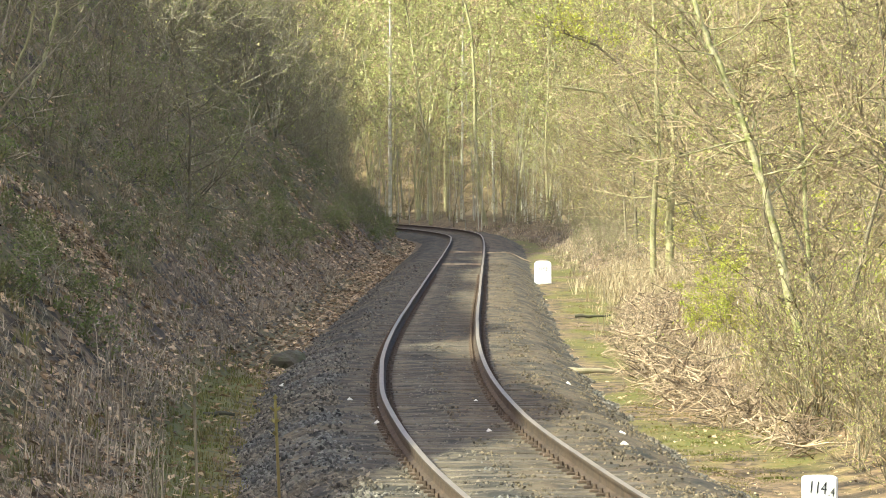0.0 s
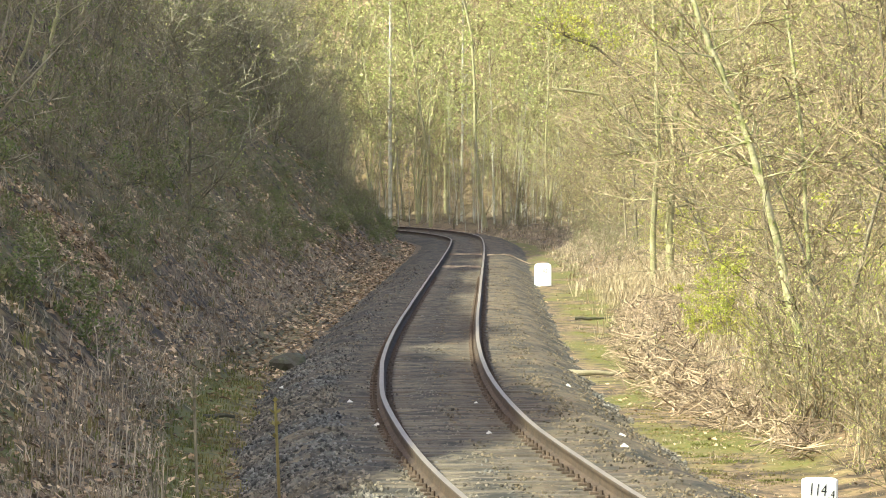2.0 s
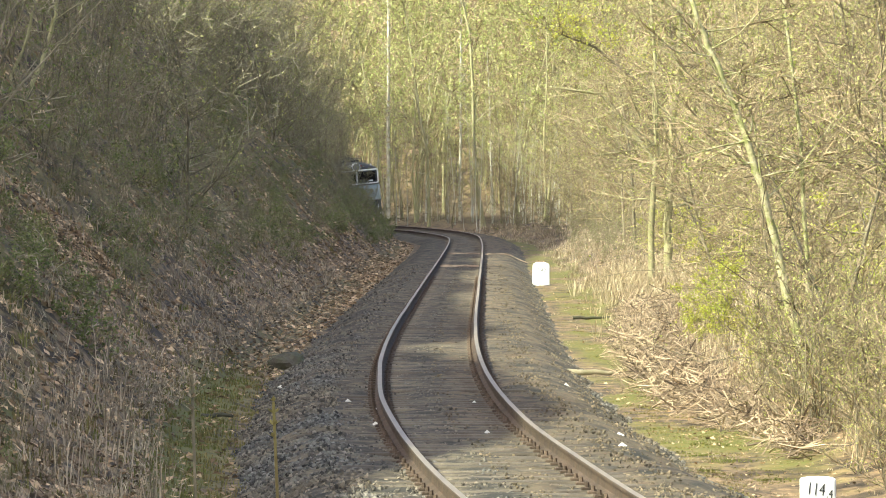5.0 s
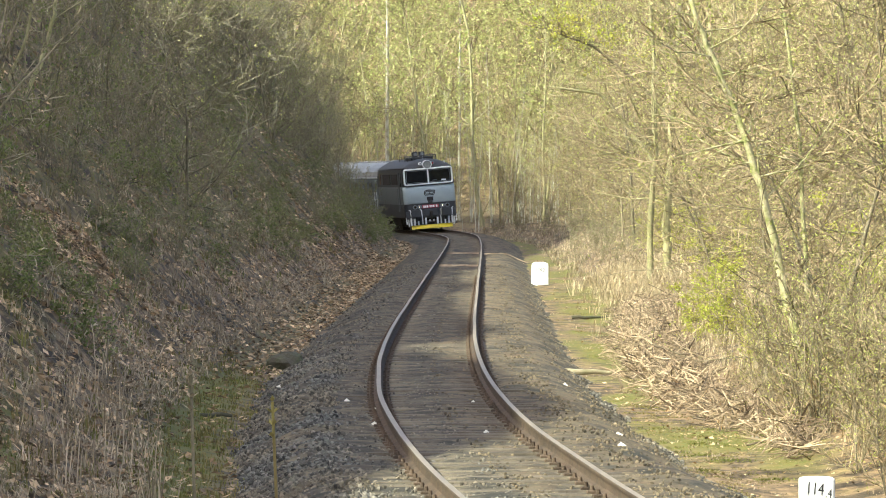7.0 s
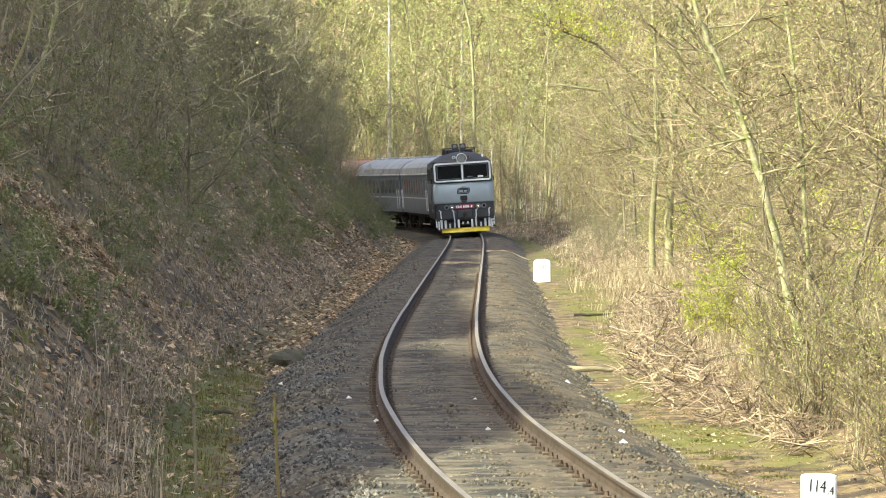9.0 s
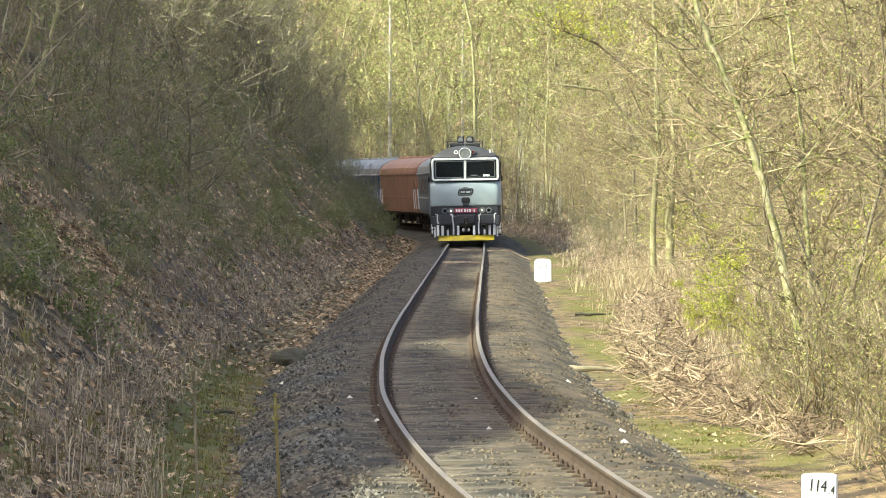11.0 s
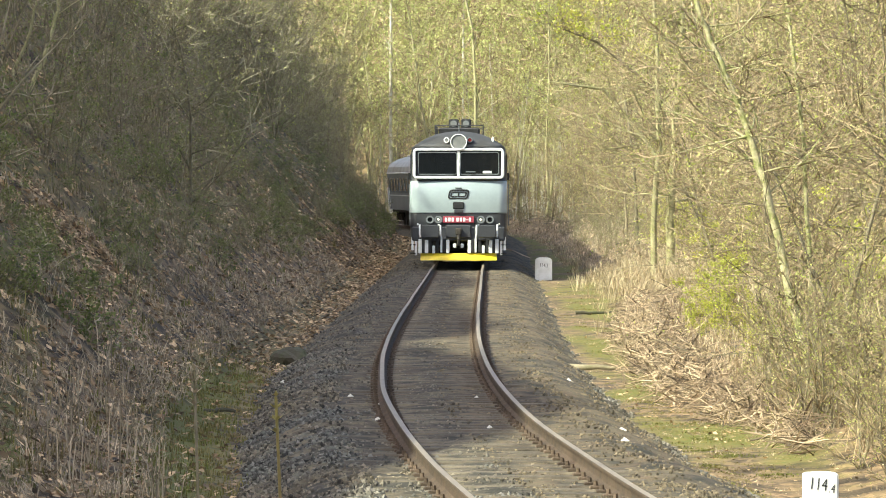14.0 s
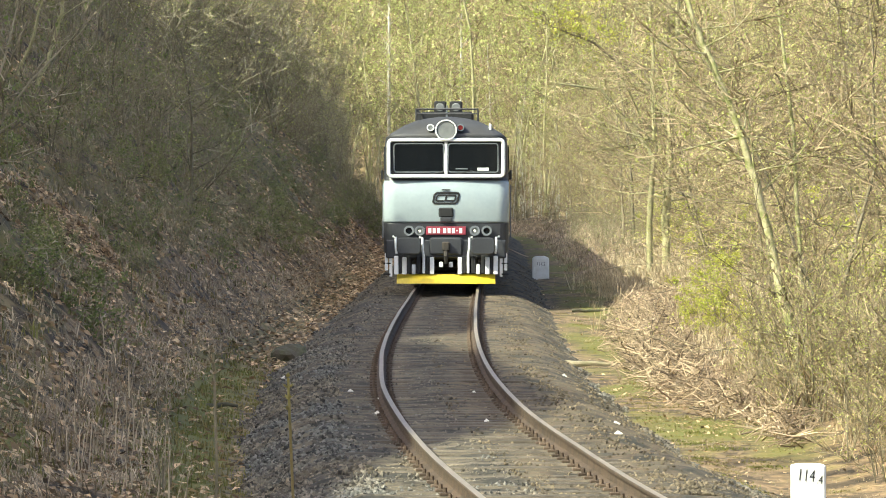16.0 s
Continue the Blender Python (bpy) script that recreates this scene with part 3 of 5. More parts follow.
    h = Mesh().box(-0.17, 0.17, 0.40, 0.50, 1.72, 1.95, 0.03).make("hatch", M_BLACK, t, "black coupling socket box")
    Mesh().box(-0.13, 0.13, 0.39, 0.47, 1.60, 1.72, 0.02).make("socket", M_CHARCOAL, h)
    # buffer beam, buffers, coupling, hoses, handrails, steps
    Mesh().box(-1.38, 1.38, 0.44, 0.62, 0.74, 1.18, 0.03).make("buffer_beam", M_CHARCOAL, t)
    for sx in (-1, 1):
        b = Mesh().tube([(sx * 0.875, 0.5, 1.05), (sx * 0.875, 0.12, 1.05)], [0.12, 0.10], 14).make("buffer", M_UNDER, t)
        v, f = panel(sx * 0.845 - 0.27, sx * 0.845 + 0.27, 0.84, 1.24, 0.09, 0.16, 0.07)
        part("buffer_head", v, f, M_CHARCOAL, b)
        for x, z0, z1 in ((1.15, 0.86, 1.26), (0.535, 0.84, 1.24)):
            x *= sx
            Mesh().tube([(x + sx * 0.06, 0.46, z1), (x, 0.30, z1 - 0.02), (x, 0.28, z0 + 0.12), (x - sx * 0.02, 0.30, z0)], [0.028] * 4, 8).make("grab_rail", M_WHITE, t, "white grab rail")
        for x, z0, z1, ml, w in ((0.32, 0.36, 0.77, M_WHITE, 0.05), (0.51, 0.38, 0.84, M_WHITE, 0.032), (0.74, 0.36, 0.60, M_WHITE, 0.042), (0.95, 0.36, 0.77, M_WHITE, 0.052),
                                 (1.14, 0.36, 0.80, M_WHITE, 0.052), (0.42, 0.38, 0.80, M_BLACK, 0.04), (0.63, 0.38, 0.80, M_BLACK, 0.05), (0.85, 0.38, 0.80, M_BLACK, 0.04), (1.045, 0.38, 0.80, M_BLACK, 0.035)):
            Mesh().box(sx * x - w, sx * x + w, 0.36, 0.42, z0, z1, 0.015).make("brake_hose_cock", ml, t)
        for x in (1.265, 1.37):
            Mesh().box(sx * x - 0.035, sx * x + 0.035, 0.50, 0.56, 0.30 if x < 1.35 else 0.45, 0.86, 0.012).make("step_stringer", M_WHITE, t, "white step bracket")
        for z in (0.36, 0.62):
            Mesh().box(sx * 1.345 - 0.09, sx * 1.345 + 0.09, 0.50, 0.80, z - 0.02, z + 0.02, 0.008).make("step", M_UNDER, t)
    Mesh().box(-0.38, 0.38, 0.36, 0.5, 0.82, 1.24, 0.04).make("coupling_box", M_CHARCOAL, t)
    c = Mesh().box(-0.09, 0.09, 0.22, 0.5, 0.92, 1.14, 0.03).make("coupling_hook", M_UNDER, t)
    Mesh().tube([(0, 0.3, 0.98), (0, 0.22, 0.80), (0, 0.28, 0.62)], [0.045, 0.05, 0.04], 8).make("coupling_link", M_UNDER, c)
    for x in (-0.11, 0.11):
        Mesh().box(x - 0.045, x + 0.045, 0.33, 0.38, 0.53, 0.66, 0.015).make("hose_coupling", M_WHITE, t)
    # yellow plough
    p = Mesh()
    v = []
    for z, y in ((0.14, 0.30), (0.25, 0.34), (0.36, 0.42)):
        v += [(-1.13, y + 0.12, z), (-0.6, y + 0.03, z), (0, y, z), (0.6, y + 0.03, z), (1.13, y + 0.12, z), (1.13, y + 0.18, z), (0, y + 0.07, z), (-1.13, y + 0.18, z)]
    p.add(v, grid_faces(3, 8, 0, True) + [(7, 6, 5, 4, 3, 2, 1, 0), (16, 17, 18, 19, 20, 21, 22, 23)])
    p.make("snow_plough", M_YELLOW, t, "scuffed yellow snowplough")
    for x in (-0.8, 0.8):
        Mesh().box(x - 0.05, x + 0.05, 0.5, 0.6, 0.30, 0.78, 0.01).make("plough_bracket", M_UNDER, t)
    # side doors, side windows, grilles
    for sx in (-1, 1):
        for y0, y1, z0, z1, nm, ml in ((1.55, 2.15, 2.75, 3.4, "cab_side_window", M_GLASS), (2.5, 3.15, 1.35, 3.45, "cab_door", M_CHARCOAL), (13.9, 14.5, 2.75, 3.4, "cab_side_window", M_GLASS),
                                      (3.6, 7.2, 2.75, 3.35, "air_grille", M_UNDER), (8.0, 12.6, 2.75, 3.35, "air_grille", M_UNDER)):
            Mesh().box(min(sx * (W - 0.02), sx * (W + 0.008)), max(sx * (W - 0.02), sx * (W + 0.008)), y0, y1, z0, z1, 0.01).make(nm, ml, t)
        for y in (2.4, 3.25):
            Mesh().tube([(sx * (W + 0.05), y, 1.2), (sx * (W + 0.05), y, 2.5)], [0.014, 0.014], 6).make("door_handrail", M_SIDEGREY, t)
        Mesh().box(min(sx * 1.45, sx * 1.51), max(sx * 1.45, sx * 1.51), 1.2, 1.25, 2.62, 2.85, 0.015).make("mirror", M_BLACK, t)
    # roof equipment
    for sx in (-1, 1):
        Mesh().tube([(sx * 0.72, 2.6, 4.33), (sx * 0.72, 9.0, 4.33)], [0.022, 0.022], 6).make("roof_rail", M_ROOF, t)
        for y in (2.6, 4.2, 5.8, 7.4, 9.0):
            Mesh().tube([(sx * 0.72, y, 4.0), (sx * 0.72, y, 4.33)], [0.018, 0.018], 6).make("rail_post", M_ROOF, t)
    Mesh().tube([(-0.72, 2.6, 4.33), (0.72, 2.6, 4.33)], [0.022, 0.022], 6).make("roof_rail", M_ROOF, t)
    Mesh().tube([(-0.72, 2.6, 4.22), (0.72, 2.6, 4.22)], [0.018, 0.018], 6).make("roof_rail", M_ROOF, t)
    Mesh().box(-0.62, 0.62, 3.0, 6.6, 4.02, 4.27, 0.05).make("roof_cover", M_BLACK, t)
    for x in (-0.18, 0.20):
        e = Mesh().box(x - 0.15, x + 0.15, 5.0, 5.6, 4.2, 4.56, 0.03).make("exhaust_pipe", M_BLACK, t)
        Mesh().disc((x, 5.02, 4.41), (0, -1, 0), 0.105, 0.05, 16).make("exhaust_plate", M_LAMPGLASS, e)
    Mesh().tube([(0.0, 2.7, 4.1), (0.0, 2.7, 4.42)], [0.03, 0.02], 8).make("horn", M_SIDEGREY, t)
    # the body is three metres wide
    for ob in t.children:
        for vert in ob.data.vertices:
            vert.co.x *= 1.04
        for sub in ob.children:
            for vert in sub.data.vertices:
                vert.co.x *= 1.04
    # underframe
    Mesh().box(-1.2, 1.2, 6.2, 10.2, 0.28, 0.84, 0.06).make("fuel_tank", M_UNDER, t)
    Mesh().box(-1.25, 1.25, 0.7, L - 0.6, 0.70, 0.9, 0.03).make("underframe", M_UNDER, t)
    bogie(t, 3.85)
    bogie(t, L - 3.85)
    return t


def build_coach(label, side, band, roofm, length=24.2, plain=False):
    t = tagged(new("railway_coach"), label, "railway coach", group="coaches of the train")
    W = 1.41

    def arch(h0, n=9):
        return [(W * math.cos(math.pi * k / n), h0 + 0.78 * math.sin(math.pi * k / n)) for k in range(n + 1)]
    def shell(section, y0, y1):
        v = [(x, y, z) for y in (y0, y0 + 0.12, y1 - 0.12, y1) for x, z in section]
        n = len(section)
        for i in (0, 3):
            for j in range(n):
                x, y, z = v[i * n + j]
                v[i * n + j] = (x * 0.97, y, z)
        return v, grid_faces(4, n, 0, True) + [tuple(range(n - 1, -1, -1)), tuple(range(3 * n, 4 * n))]
    y0, y1 = 0.5, length - 0.05
    v, f = shell([(-W, 1.0), (W, 1.0), (W + 0.01, 1.9), (-W - 0.01, 1.9)], y0, y1)
    part("lower_side", v, f, side, t)
    v, f = shell([(-W - 0.01, 1.902), (W + 0.01, 1.902), (W, 3.10), (-W, 3.10)], y0, y1)
    part("upper_side", v, f, band, t)
    v, f = shell([(-W - 0.005, 3.102), (W + 0.005, 3.102)] + [(x, z) for x, z in arch(3.25)], y0, y1)
    part("roof", v, f, roofm, t, "curved weathered roof")
    for sx in (-1, 1):
        Mesh().box(min(sx * W, sx * (W + 0.045)), max(sx * W, sx * (W + 0.045)), y0 + 0.1, y1 - 0.1, 3.12, 3.2, 0.015).make("gutter", M_WHITE if not plain else roofm, t)
        Mesh().box(min(sx * W, sx * (W + 0.025)), max(sx * W, sx * (W + 0.025)), y0 + 0.2, y1 - 0.2, 1.82, 1.88, 0.008).make("waist_trim", M_WHITE if not plain else side, t)
        if not plain:
            n = 9
            for k in range(n):
                yc = y0 + 3.3 + k * (length - 7.2) / (n - 1)
                w = Mesh().box(min(sx * (W - 0.03), sx * (W + 0.018)), max(sx * (W - 0.03), sx * (W + 0.018)), yc - 0.62, yc + 0.62, 2.02, 2.92, 0.02).make("window_frame", M_SIDEGREY, t)
                Mesh().box(min(sx * W, sx * (W + 0.024)), max(sx * W, sx * (W + 0.024)), yc - 0.55, yc + 0.55, 2.09, 2.85, 0.006).make("pane", M_GLASS, w)
        for yc in (y0 + 1.0, y1 - 1.0):
            d = Mesh().box(min(sx * (W - 0.03), sx * (W + 0.02)), max(sx * (W - 0.03), sx * (W + 0.02)), yc - 0.42, yc + 0.42, 1.05, 3.02, 0.02).make("door", side, t)
            Mesh().box(min(sx * W, sx * (W + 0.026)), max(sx * W, sx * (W + 0.026)), yc - 0.25, yc + 0.25, 2.1, 2.9, 0.01).make("door_window", M_GLASS, d)
            for e in (-0.52, 0.52):
                Mesh().tube([(sx * (W + 0.06), yc + e, 1.2), (sx * (W + 0.06), yc + e, 2.3)], [0.022, 0.022], 6).make("handrail", M_WHITE, t)
        Mesh().box(sx * 1.2 - 0.15, sx * 1.2 + 0.15, y0 + 0.7, y0 + 1.3, 0.4, 0.7, 0.03).make("step", M_UNDER, t)
    for k in range(7):
        yc = y0 + 2 + k * (length - 4) / 6
        Mesh().box(-0.22, 0.22, yc - 0.25, yc + 0.25, 3.98, 4.12, 0.04).make("roof_vent", roofm, t)
    Mesh().box(-1.25, 1.25, y0 + 0.3, y1 - 0.3, 0.82, 1.02, 0.03).make("underframe", M_UNDER, t)
    Mesh().box(-1.15, 1.15, 9.5, 12.5, 0.42, 0.85, 0.05).make("battery_box", M_UNDER, t)
    for yc, yy in ((y0, 0.0), (y1, length + 0.45)):
        Mesh().box(-0.55, 0.55, min(yc, yy), max(yc, yy), 1.2, 3.3, 0.06).make("gangway_bellows", M_BLACK, t)
        for x in (-0.875, 0.875):
            Mesh().tube([(x, yc, 1.05), (x, yy, 1.05)], [0.1, 0.2], 12).make("buffer", M_UNDER, t)
    bogie(t, 3.4, 2.5, 0.46)
    bogie(t, length - 3.0, 2.5, 0.46)
    return t


loco = build_locomotive()
coaches = [
    build_coach("silver-grey passenger coach with dark windows behind the locomotive", M_COACH, M_COACH_BAND, M_COACH_ROOF),
    build_coach("grey passenger coach with a weathered silver roof", M_COACH, M_COACH_BAND, M_COACH_ROOF),
    build_coach("faded orange coach with an orange roof", M_ORANGE, M_ORANGE, M_ORANGE, plain=True),
    build_coach("blue and grey passenger coach with a dull roof", M_COACH, M_BLUE, M_COACH_ROOF),
    build_coach("grey passenger coach at the tail of the train", M_COACH, M_COACH_BAND, M_COACH_ROOF),
]

# ---- kilometre posts ----


def build_post(s, u, w, h, words, turn, label, sink=0.0, crest=0.28):
    x, y, _ = beside(s, u)
    z = ground_z(x, y) - sink
    n = 10
    def outline(g, yy):
        pts = [(-w / 2 + g, yy, 0), (w / 2 - g, yy, 0)]
        hs = h - w * crest
        for k in range(n + 1):
            t = math.pi * k / n
            c, sn = math.cos(t), math.sin(t)
            pts.append(((w / 2 - g) * (abs(c) ** 0.6) * (1 if c > 0 else -1), yy, hs + (w * crest - g) * sn ** 0.7 if sn > 0 else hs))
        return pts
    rings = [outline(0.02, -0.09), outline(0, -0.07), outline(0, 0.07), outline(0.02, 0.09)]
    c = len(rings[0])
    ob = part("kilometre_post", sum(rings, []), grid_faces(4, c, 0, True) + [tuple(range(c - 1, -1, -1)), tuple(range(3 * c, 4 * c))], M_POST)
    ob.matrix_basis = pose(x, y, z, 0, 0, turn)
    tagged(ob, label, "kilometre post", group="kilometre posts")
    for text, size, tx, tz in words:
        cu = bpy.data.curves.new("numerals", "FONT")
        cu.body, cu.size, cu.extrude, cu.align_x, cu.offset = text, size, 0.002, "CENTER", -0.001
        o = new("number_text", cu)
        cu.materials.append(M_BLACK)
        o.parent = ob
        o.matrix_basis = pose(tx, -0.093, tz, 90, 6, 0) @ Matrix.Diagonal((0.72, 1, 1, 1))
    return ob


# ---- plants ----


def bend(rnd, p, d, length, n, wob, lift):
    pts = [Vector(p)]
    d = Vector(d).normalized()
    for _ in range(n):
        d = (d + Vector((rnd.gauss(0, wob), rnd.gauss(0, wob), rnd.gauss(0, wob) + lift))).normalized()
        pts.append(pts[-1] + d * (length / n))
    return pts


def limb(rnd, wood, fine, tips, p, r, ll, d, twigs, sub, thick=1.0):
    """A limb with its twigs and their side twigs."""
    lp = bend(rnd, p, d, ll, 4, 0.21, 0.06)
    wood.tube(lp, [max(0.007, r * (1 - 0.8 * q / 4)) for q in range(5)], 3, False)
    for _ in range(twigs):
        g = rnd.uniform(0.15, 1.0) * 4
        m = min(int(g), 3)
        q = lp[m].lerp(lp[m + 1], g - m)
        tl = ll * rnd.uniform(0.25, 0.55)
        td = (lp[m + 1] - lp[m]).normalized() + Vector((rnd.gauss(0, 0.6), rnd.gauss(0, 0.6), rnd.gauss(0.1, 0.5)))
        tp = bend(rnd, q, td, tl, 2, 0.2, 0.05)
        fine.spike(tp[0], tp[2], 0.009 * thick)
        tips.append((tp[0].lerp(tp[2], 0.5), tp[2]))
        for _ in range(sub):
            e = tp[0].lerp(tp[2], rnd.uniform(0.2, 0.9))
            sp = bend(rnd, e, (tp[2] - tp[0]).normalized() + Vector((rnd.gauss(0, 0.7), rnd.gauss(0, 0.7), rnd.gauss(0.1, 0.6))), tl * rnd.uniform(0.3, 0.6), 1, 0.2, 0)
            fine.spike(sp[0], sp[1], 0.006 * thick)
            tips.append((sp[0], sp[1]))


def crown_part(t, rnd, fine, tips, leaves, leaf, mats, fold=True):
    """Twigs and small folded leaves of one plant."""
    wood_faces = len(fine.f)
    for _ in range(leaves):
        a, b = tips[rnd.randrange(len(tips))]
        p = a.lerp(b, rnd.uniform(0, 1.05)) + Vector((rnd.gauss(0, 0.03), rnd.gauss(0, 0.03), rnd.gauss(0, 0.03)))
        u = Vector((rnd.gauss(0, 1), rnd.gauss(0, 1), rnd.gauss(0, 0.7))).normalized()
        w = u.cross(Vector((rnd.gauss(0, 1), rnd.gauss(0, 1), rnd.gauss(0, 1)))).normalized()
        n = u.cross(w)
        s = leaf * rnd.uniform(0.6, 1.35)
        fine.add([p, p + u * s * 0.5 + w * s * 0.34 + n * s * 0.1, p + u * s, p + u * s * 0.5 - w * s * 0.34 + n * s * 0.1], [(0, 1, 2), (0, 2, 3)]) if fold else fine.add([p, p + u * s * 0.8 + w * s * 0.42, p + u * s * 0.8 - w * s * 0.42], [(0, 1, 2)])
    ob = fine.make("crown", [mats[1], mats[2]], t)
    ob.data.polygons.foreach_set("material_index", [0] * wood_faces + [1] * (len(fine.f) - wood_faces))
    tagged(ob, kind="stuff")


def tree_kind(name, label, category, group, seeds, mats, height, lean=0.08, trunk_r=0.07, limbs=26, twigs=7, limb_len=0.32, up=0.5, start=0.25,
              leaves=500, leaf=0.05, stems=1, spread=0.0, sides=5, sub=0, thick=1.0, wob=0.06):
    """Trees or shrubs of one kind: tapered stems, each with its limbs, and a crown of twigs and leaves."""
    made = []
    for seed in seeds:
        rnd = random.Random(seed)
        t = tagged(new(name), label, category, group)
        fine, tips = Mesh(), []
        for _ in range(stems):
            wood = Mesh()
            a = rnd.uniform(0, 6.283)
            hh = height * rnd.uniform(0.75, 1.0) if stems > 1 else height
            off = Vector((math.cos(a), math.sin(a), 0)) * (0.12 * rnd.random() if stems > 1 else 0)
            d0 = Vector((math.cos(a) * (spread + lean * rnd.random()), math.sin(a) * (spread + lean * rnd.random()), 1))
            pts = bend(rnd, off - d0.normalized() * 0.3, d0, hh + 0.3, 9, wob, 0.02)
            rr = [trunk_r * (1 - 0.88 * (k / 9) ** 0.8) for k in range(10)]
            rr[0] *= 1.25
            wood.tube(pts, rr, sides, False)
            for _ in range(limbs // stems):
                f = start + (0.98 - start) * rnd.random()
                k = f * 9
                j = min(int(k), 8)
                b = rnd.uniform(0, 6.283)
                ll = hh * limb_len * (1.15 - 0.75 * f) * rnd.uniform(0.6, 1.2)
                limb(rnd, fine if height < 1.5 else wood, fine, tips, pts[j].lerp(pts[j + 1], k - j), rr[j] * 0.45, ll, (math.cos(b), math.sin(b), up + rnd.gauss(0, 0.25)), twigs, sub, thick)
            wood.make("trunk" if stems == 1 else "stem", mats[0], t, smooth=True)
        crown_part(t, rnd, fine, tips, leaves, leaf, mats, name in ("sapling", "leafy_bush"))
        made.append(t)
    return made


used = set()


def plant(kinds, x, y, size, tilt=0.0):
    k = random.randrange(len(kinds))
    m = pose(x, y, ground_z(x, y) - 0.05, random.uniform(-tilt, tilt), random.uniform(-tilt, tilt), random.uniform(0, 360)) @ Matrix.Scale(size, 4)
    t = kinds[k]
    # a bare leafy strip runs down the bank
    if 62 < y < 75 and size < 1.2 and abs(side_of(x, y) + 6.6 - (y - 63) * 0.15) < 0.7:
        return None
    if t.name not in used:
        used.add(t.name)
        t.matrix_basis = m
        return t
    return copy_thing(t, m)


def visible(x, y, margin):
    return abs(x) < 0.0945 * y + margin


def leaning_tree(points, r0, r1, label, mats, limbs, limb_len, leaves, leaf, seed, up=0.25, fork=0.3):
    """A single tree whose trunk follows a curve through a few points (metres), the first on the ground."""
    rnd = random.Random(seed)
    t = tagged(new("leaning_tree"), label, "tree")
    t.matrix_basis = pose(*points[0])
    base = Vector(points[0])
    ctrl = [Vector(p) - base for p in points]
    pts = []
    for i in range(len(ctrl) - 1):
        for k in range(4):
            f = k / 4
            pts.append(ctrl[i].lerp(ctrl[i + 1], f) + Vector((rnd.gauss(0, 0.012), rnd.gauss(0, 0.012), 0)))
    pts.append(ctrl[-1])
    pts[0] = pts[0] - Vector((0, 0, 0.3))
    n = len(pts) - 1
    rr = [r0 + (r1 - r0) * k / n for k in range(n + 1)]
    wood, fine, tips = Mesh(), Mesh(), []
    wood.tube(pts, rr, 9, False)
    for _ in range(limbs):
        k = rnd.uniform(fork, 0.99) * n
        j = min(int(k), n - 1)
        b = rnd.uniform(0, 6.283)
        limb(rnd, wood, fine, tips, pts[j].lerp(pts[j + 1], k - j), min(0.03, rr[j] * 0.36), limb_len * rnd.uniform(0.5, 1.3), (math.cos(b), 0.6 * math.sin(b), up + rnd.gauss(0, 0.3)), 9, 1, 1.0)
    wood.make("trunk", mats[0], t, smooth=True)
    crown_part(t, rnd, fine, tips, leaves, leaf, mats)
    return t


far_kind = tree_kind("slender_tree", "tall slender tree with pale trunk and thin yellow-green spring foliage", "tree", "trees of the far wood", (1, 2, 3, 4, 5), (M_BARK_PALE, M_TWIG_PALE, M_LEAF_FAR),
                     height=15, trunk_r=0.08, limbs=36, twigs=7, limb_len=0.20, up=0.9, start=0.2, leaves=2000, leaf=0.12, sub=1, thick=1.9)
tall = tree_kind("slender_tree", "slender brown tree with fine twigs and young leaves", "tree", "trees of the wood", (6, 7, 8, 9), (M_BARK, M_TWIG_PALE, M_LEAF),
                 height=12, trunk_r=0.08, limbs=40, twigs=9, limb_len=0.30, up=0.45, start=0.06, leaves=2100, leaf=0.058, sub=1, thick=1.2, wob=0.09)
young = tree_kind("young_tree", "young tree with arching bare twigs and sparse fresh leaves", "tree", "young trees by the verge", (11, 12, 13, 14), (M_BARK, M_TWIG_PALE, M_LEAF),
                  height=6.5, trunk_r=0.04, limbs=38, twigs=11, limb_len=0.40, up=0.35, start=0.06, leaves=1900, leaf=0.048, lean=0.35, sub=1, thick=0.8, wob=0.12)
shrub = tree_kind("bare_shrub", "bare grey-brown shrub with dense thin twigs", "shrub", "shrubs on the bank", (21, 22, 23, 24), (M_BARK, M_TWIG, M_LEAF_DULL),
                  height=4.2, trunk_r=0.028, limbs=42, twigs=9, limb_len=0.34, up=0.7, start=0.08, leaves=750, leaf=0.06, stems=6, spread=0.32, sides=3)
bank_tree = tree_kind("bank_tree", "dark bare tree with dense fine twigs on the bank", "tree", "trees on the bank", (61, 62, 63), (M_BARK, M_TWIG_DARK, M_LEAF),
                      height=10, trunk_r=0.06, limbs=44, twigs=8, limb_len=0.32, up=0.55, start=0.03, leaves=1300, leaf=0.08, sides=4, sub=1, thick=1.5, wob=0.08)
bramble = tree_kind("bramble", "low tangled bramble with dull green leaves on the bank", "shrub", "brambles on the bank", (26, 27, 28), (M_TWIG, M_TWIG, M_LEAF_DULL),
                    height=1.3, trunk_r=0.010, limbs=32, twigs=6, limb_len=0.55, up=0.35, start=0.05, leaves=1300, leaf=0.055, stems=4, spread=0.75, sides=3, thick=0.8, wob=0.16)
sapling = tree_kind("sapling", "thin upright sapling with yellow-green buds", "sapling", "saplings by the track", (31, 32, 33, 34), (M_BARK, M_TWIG_PALE, M_LEAF),
                    height=2.8, trunk_r=0.014, limbs=32, twigs=6, limb_len=0.30, up=1.0, start=0.06, leaves=420, leaf=0.038, stems=4, spread=0.16, sides=3, sub=1, thick=0.9, wob=0.10)
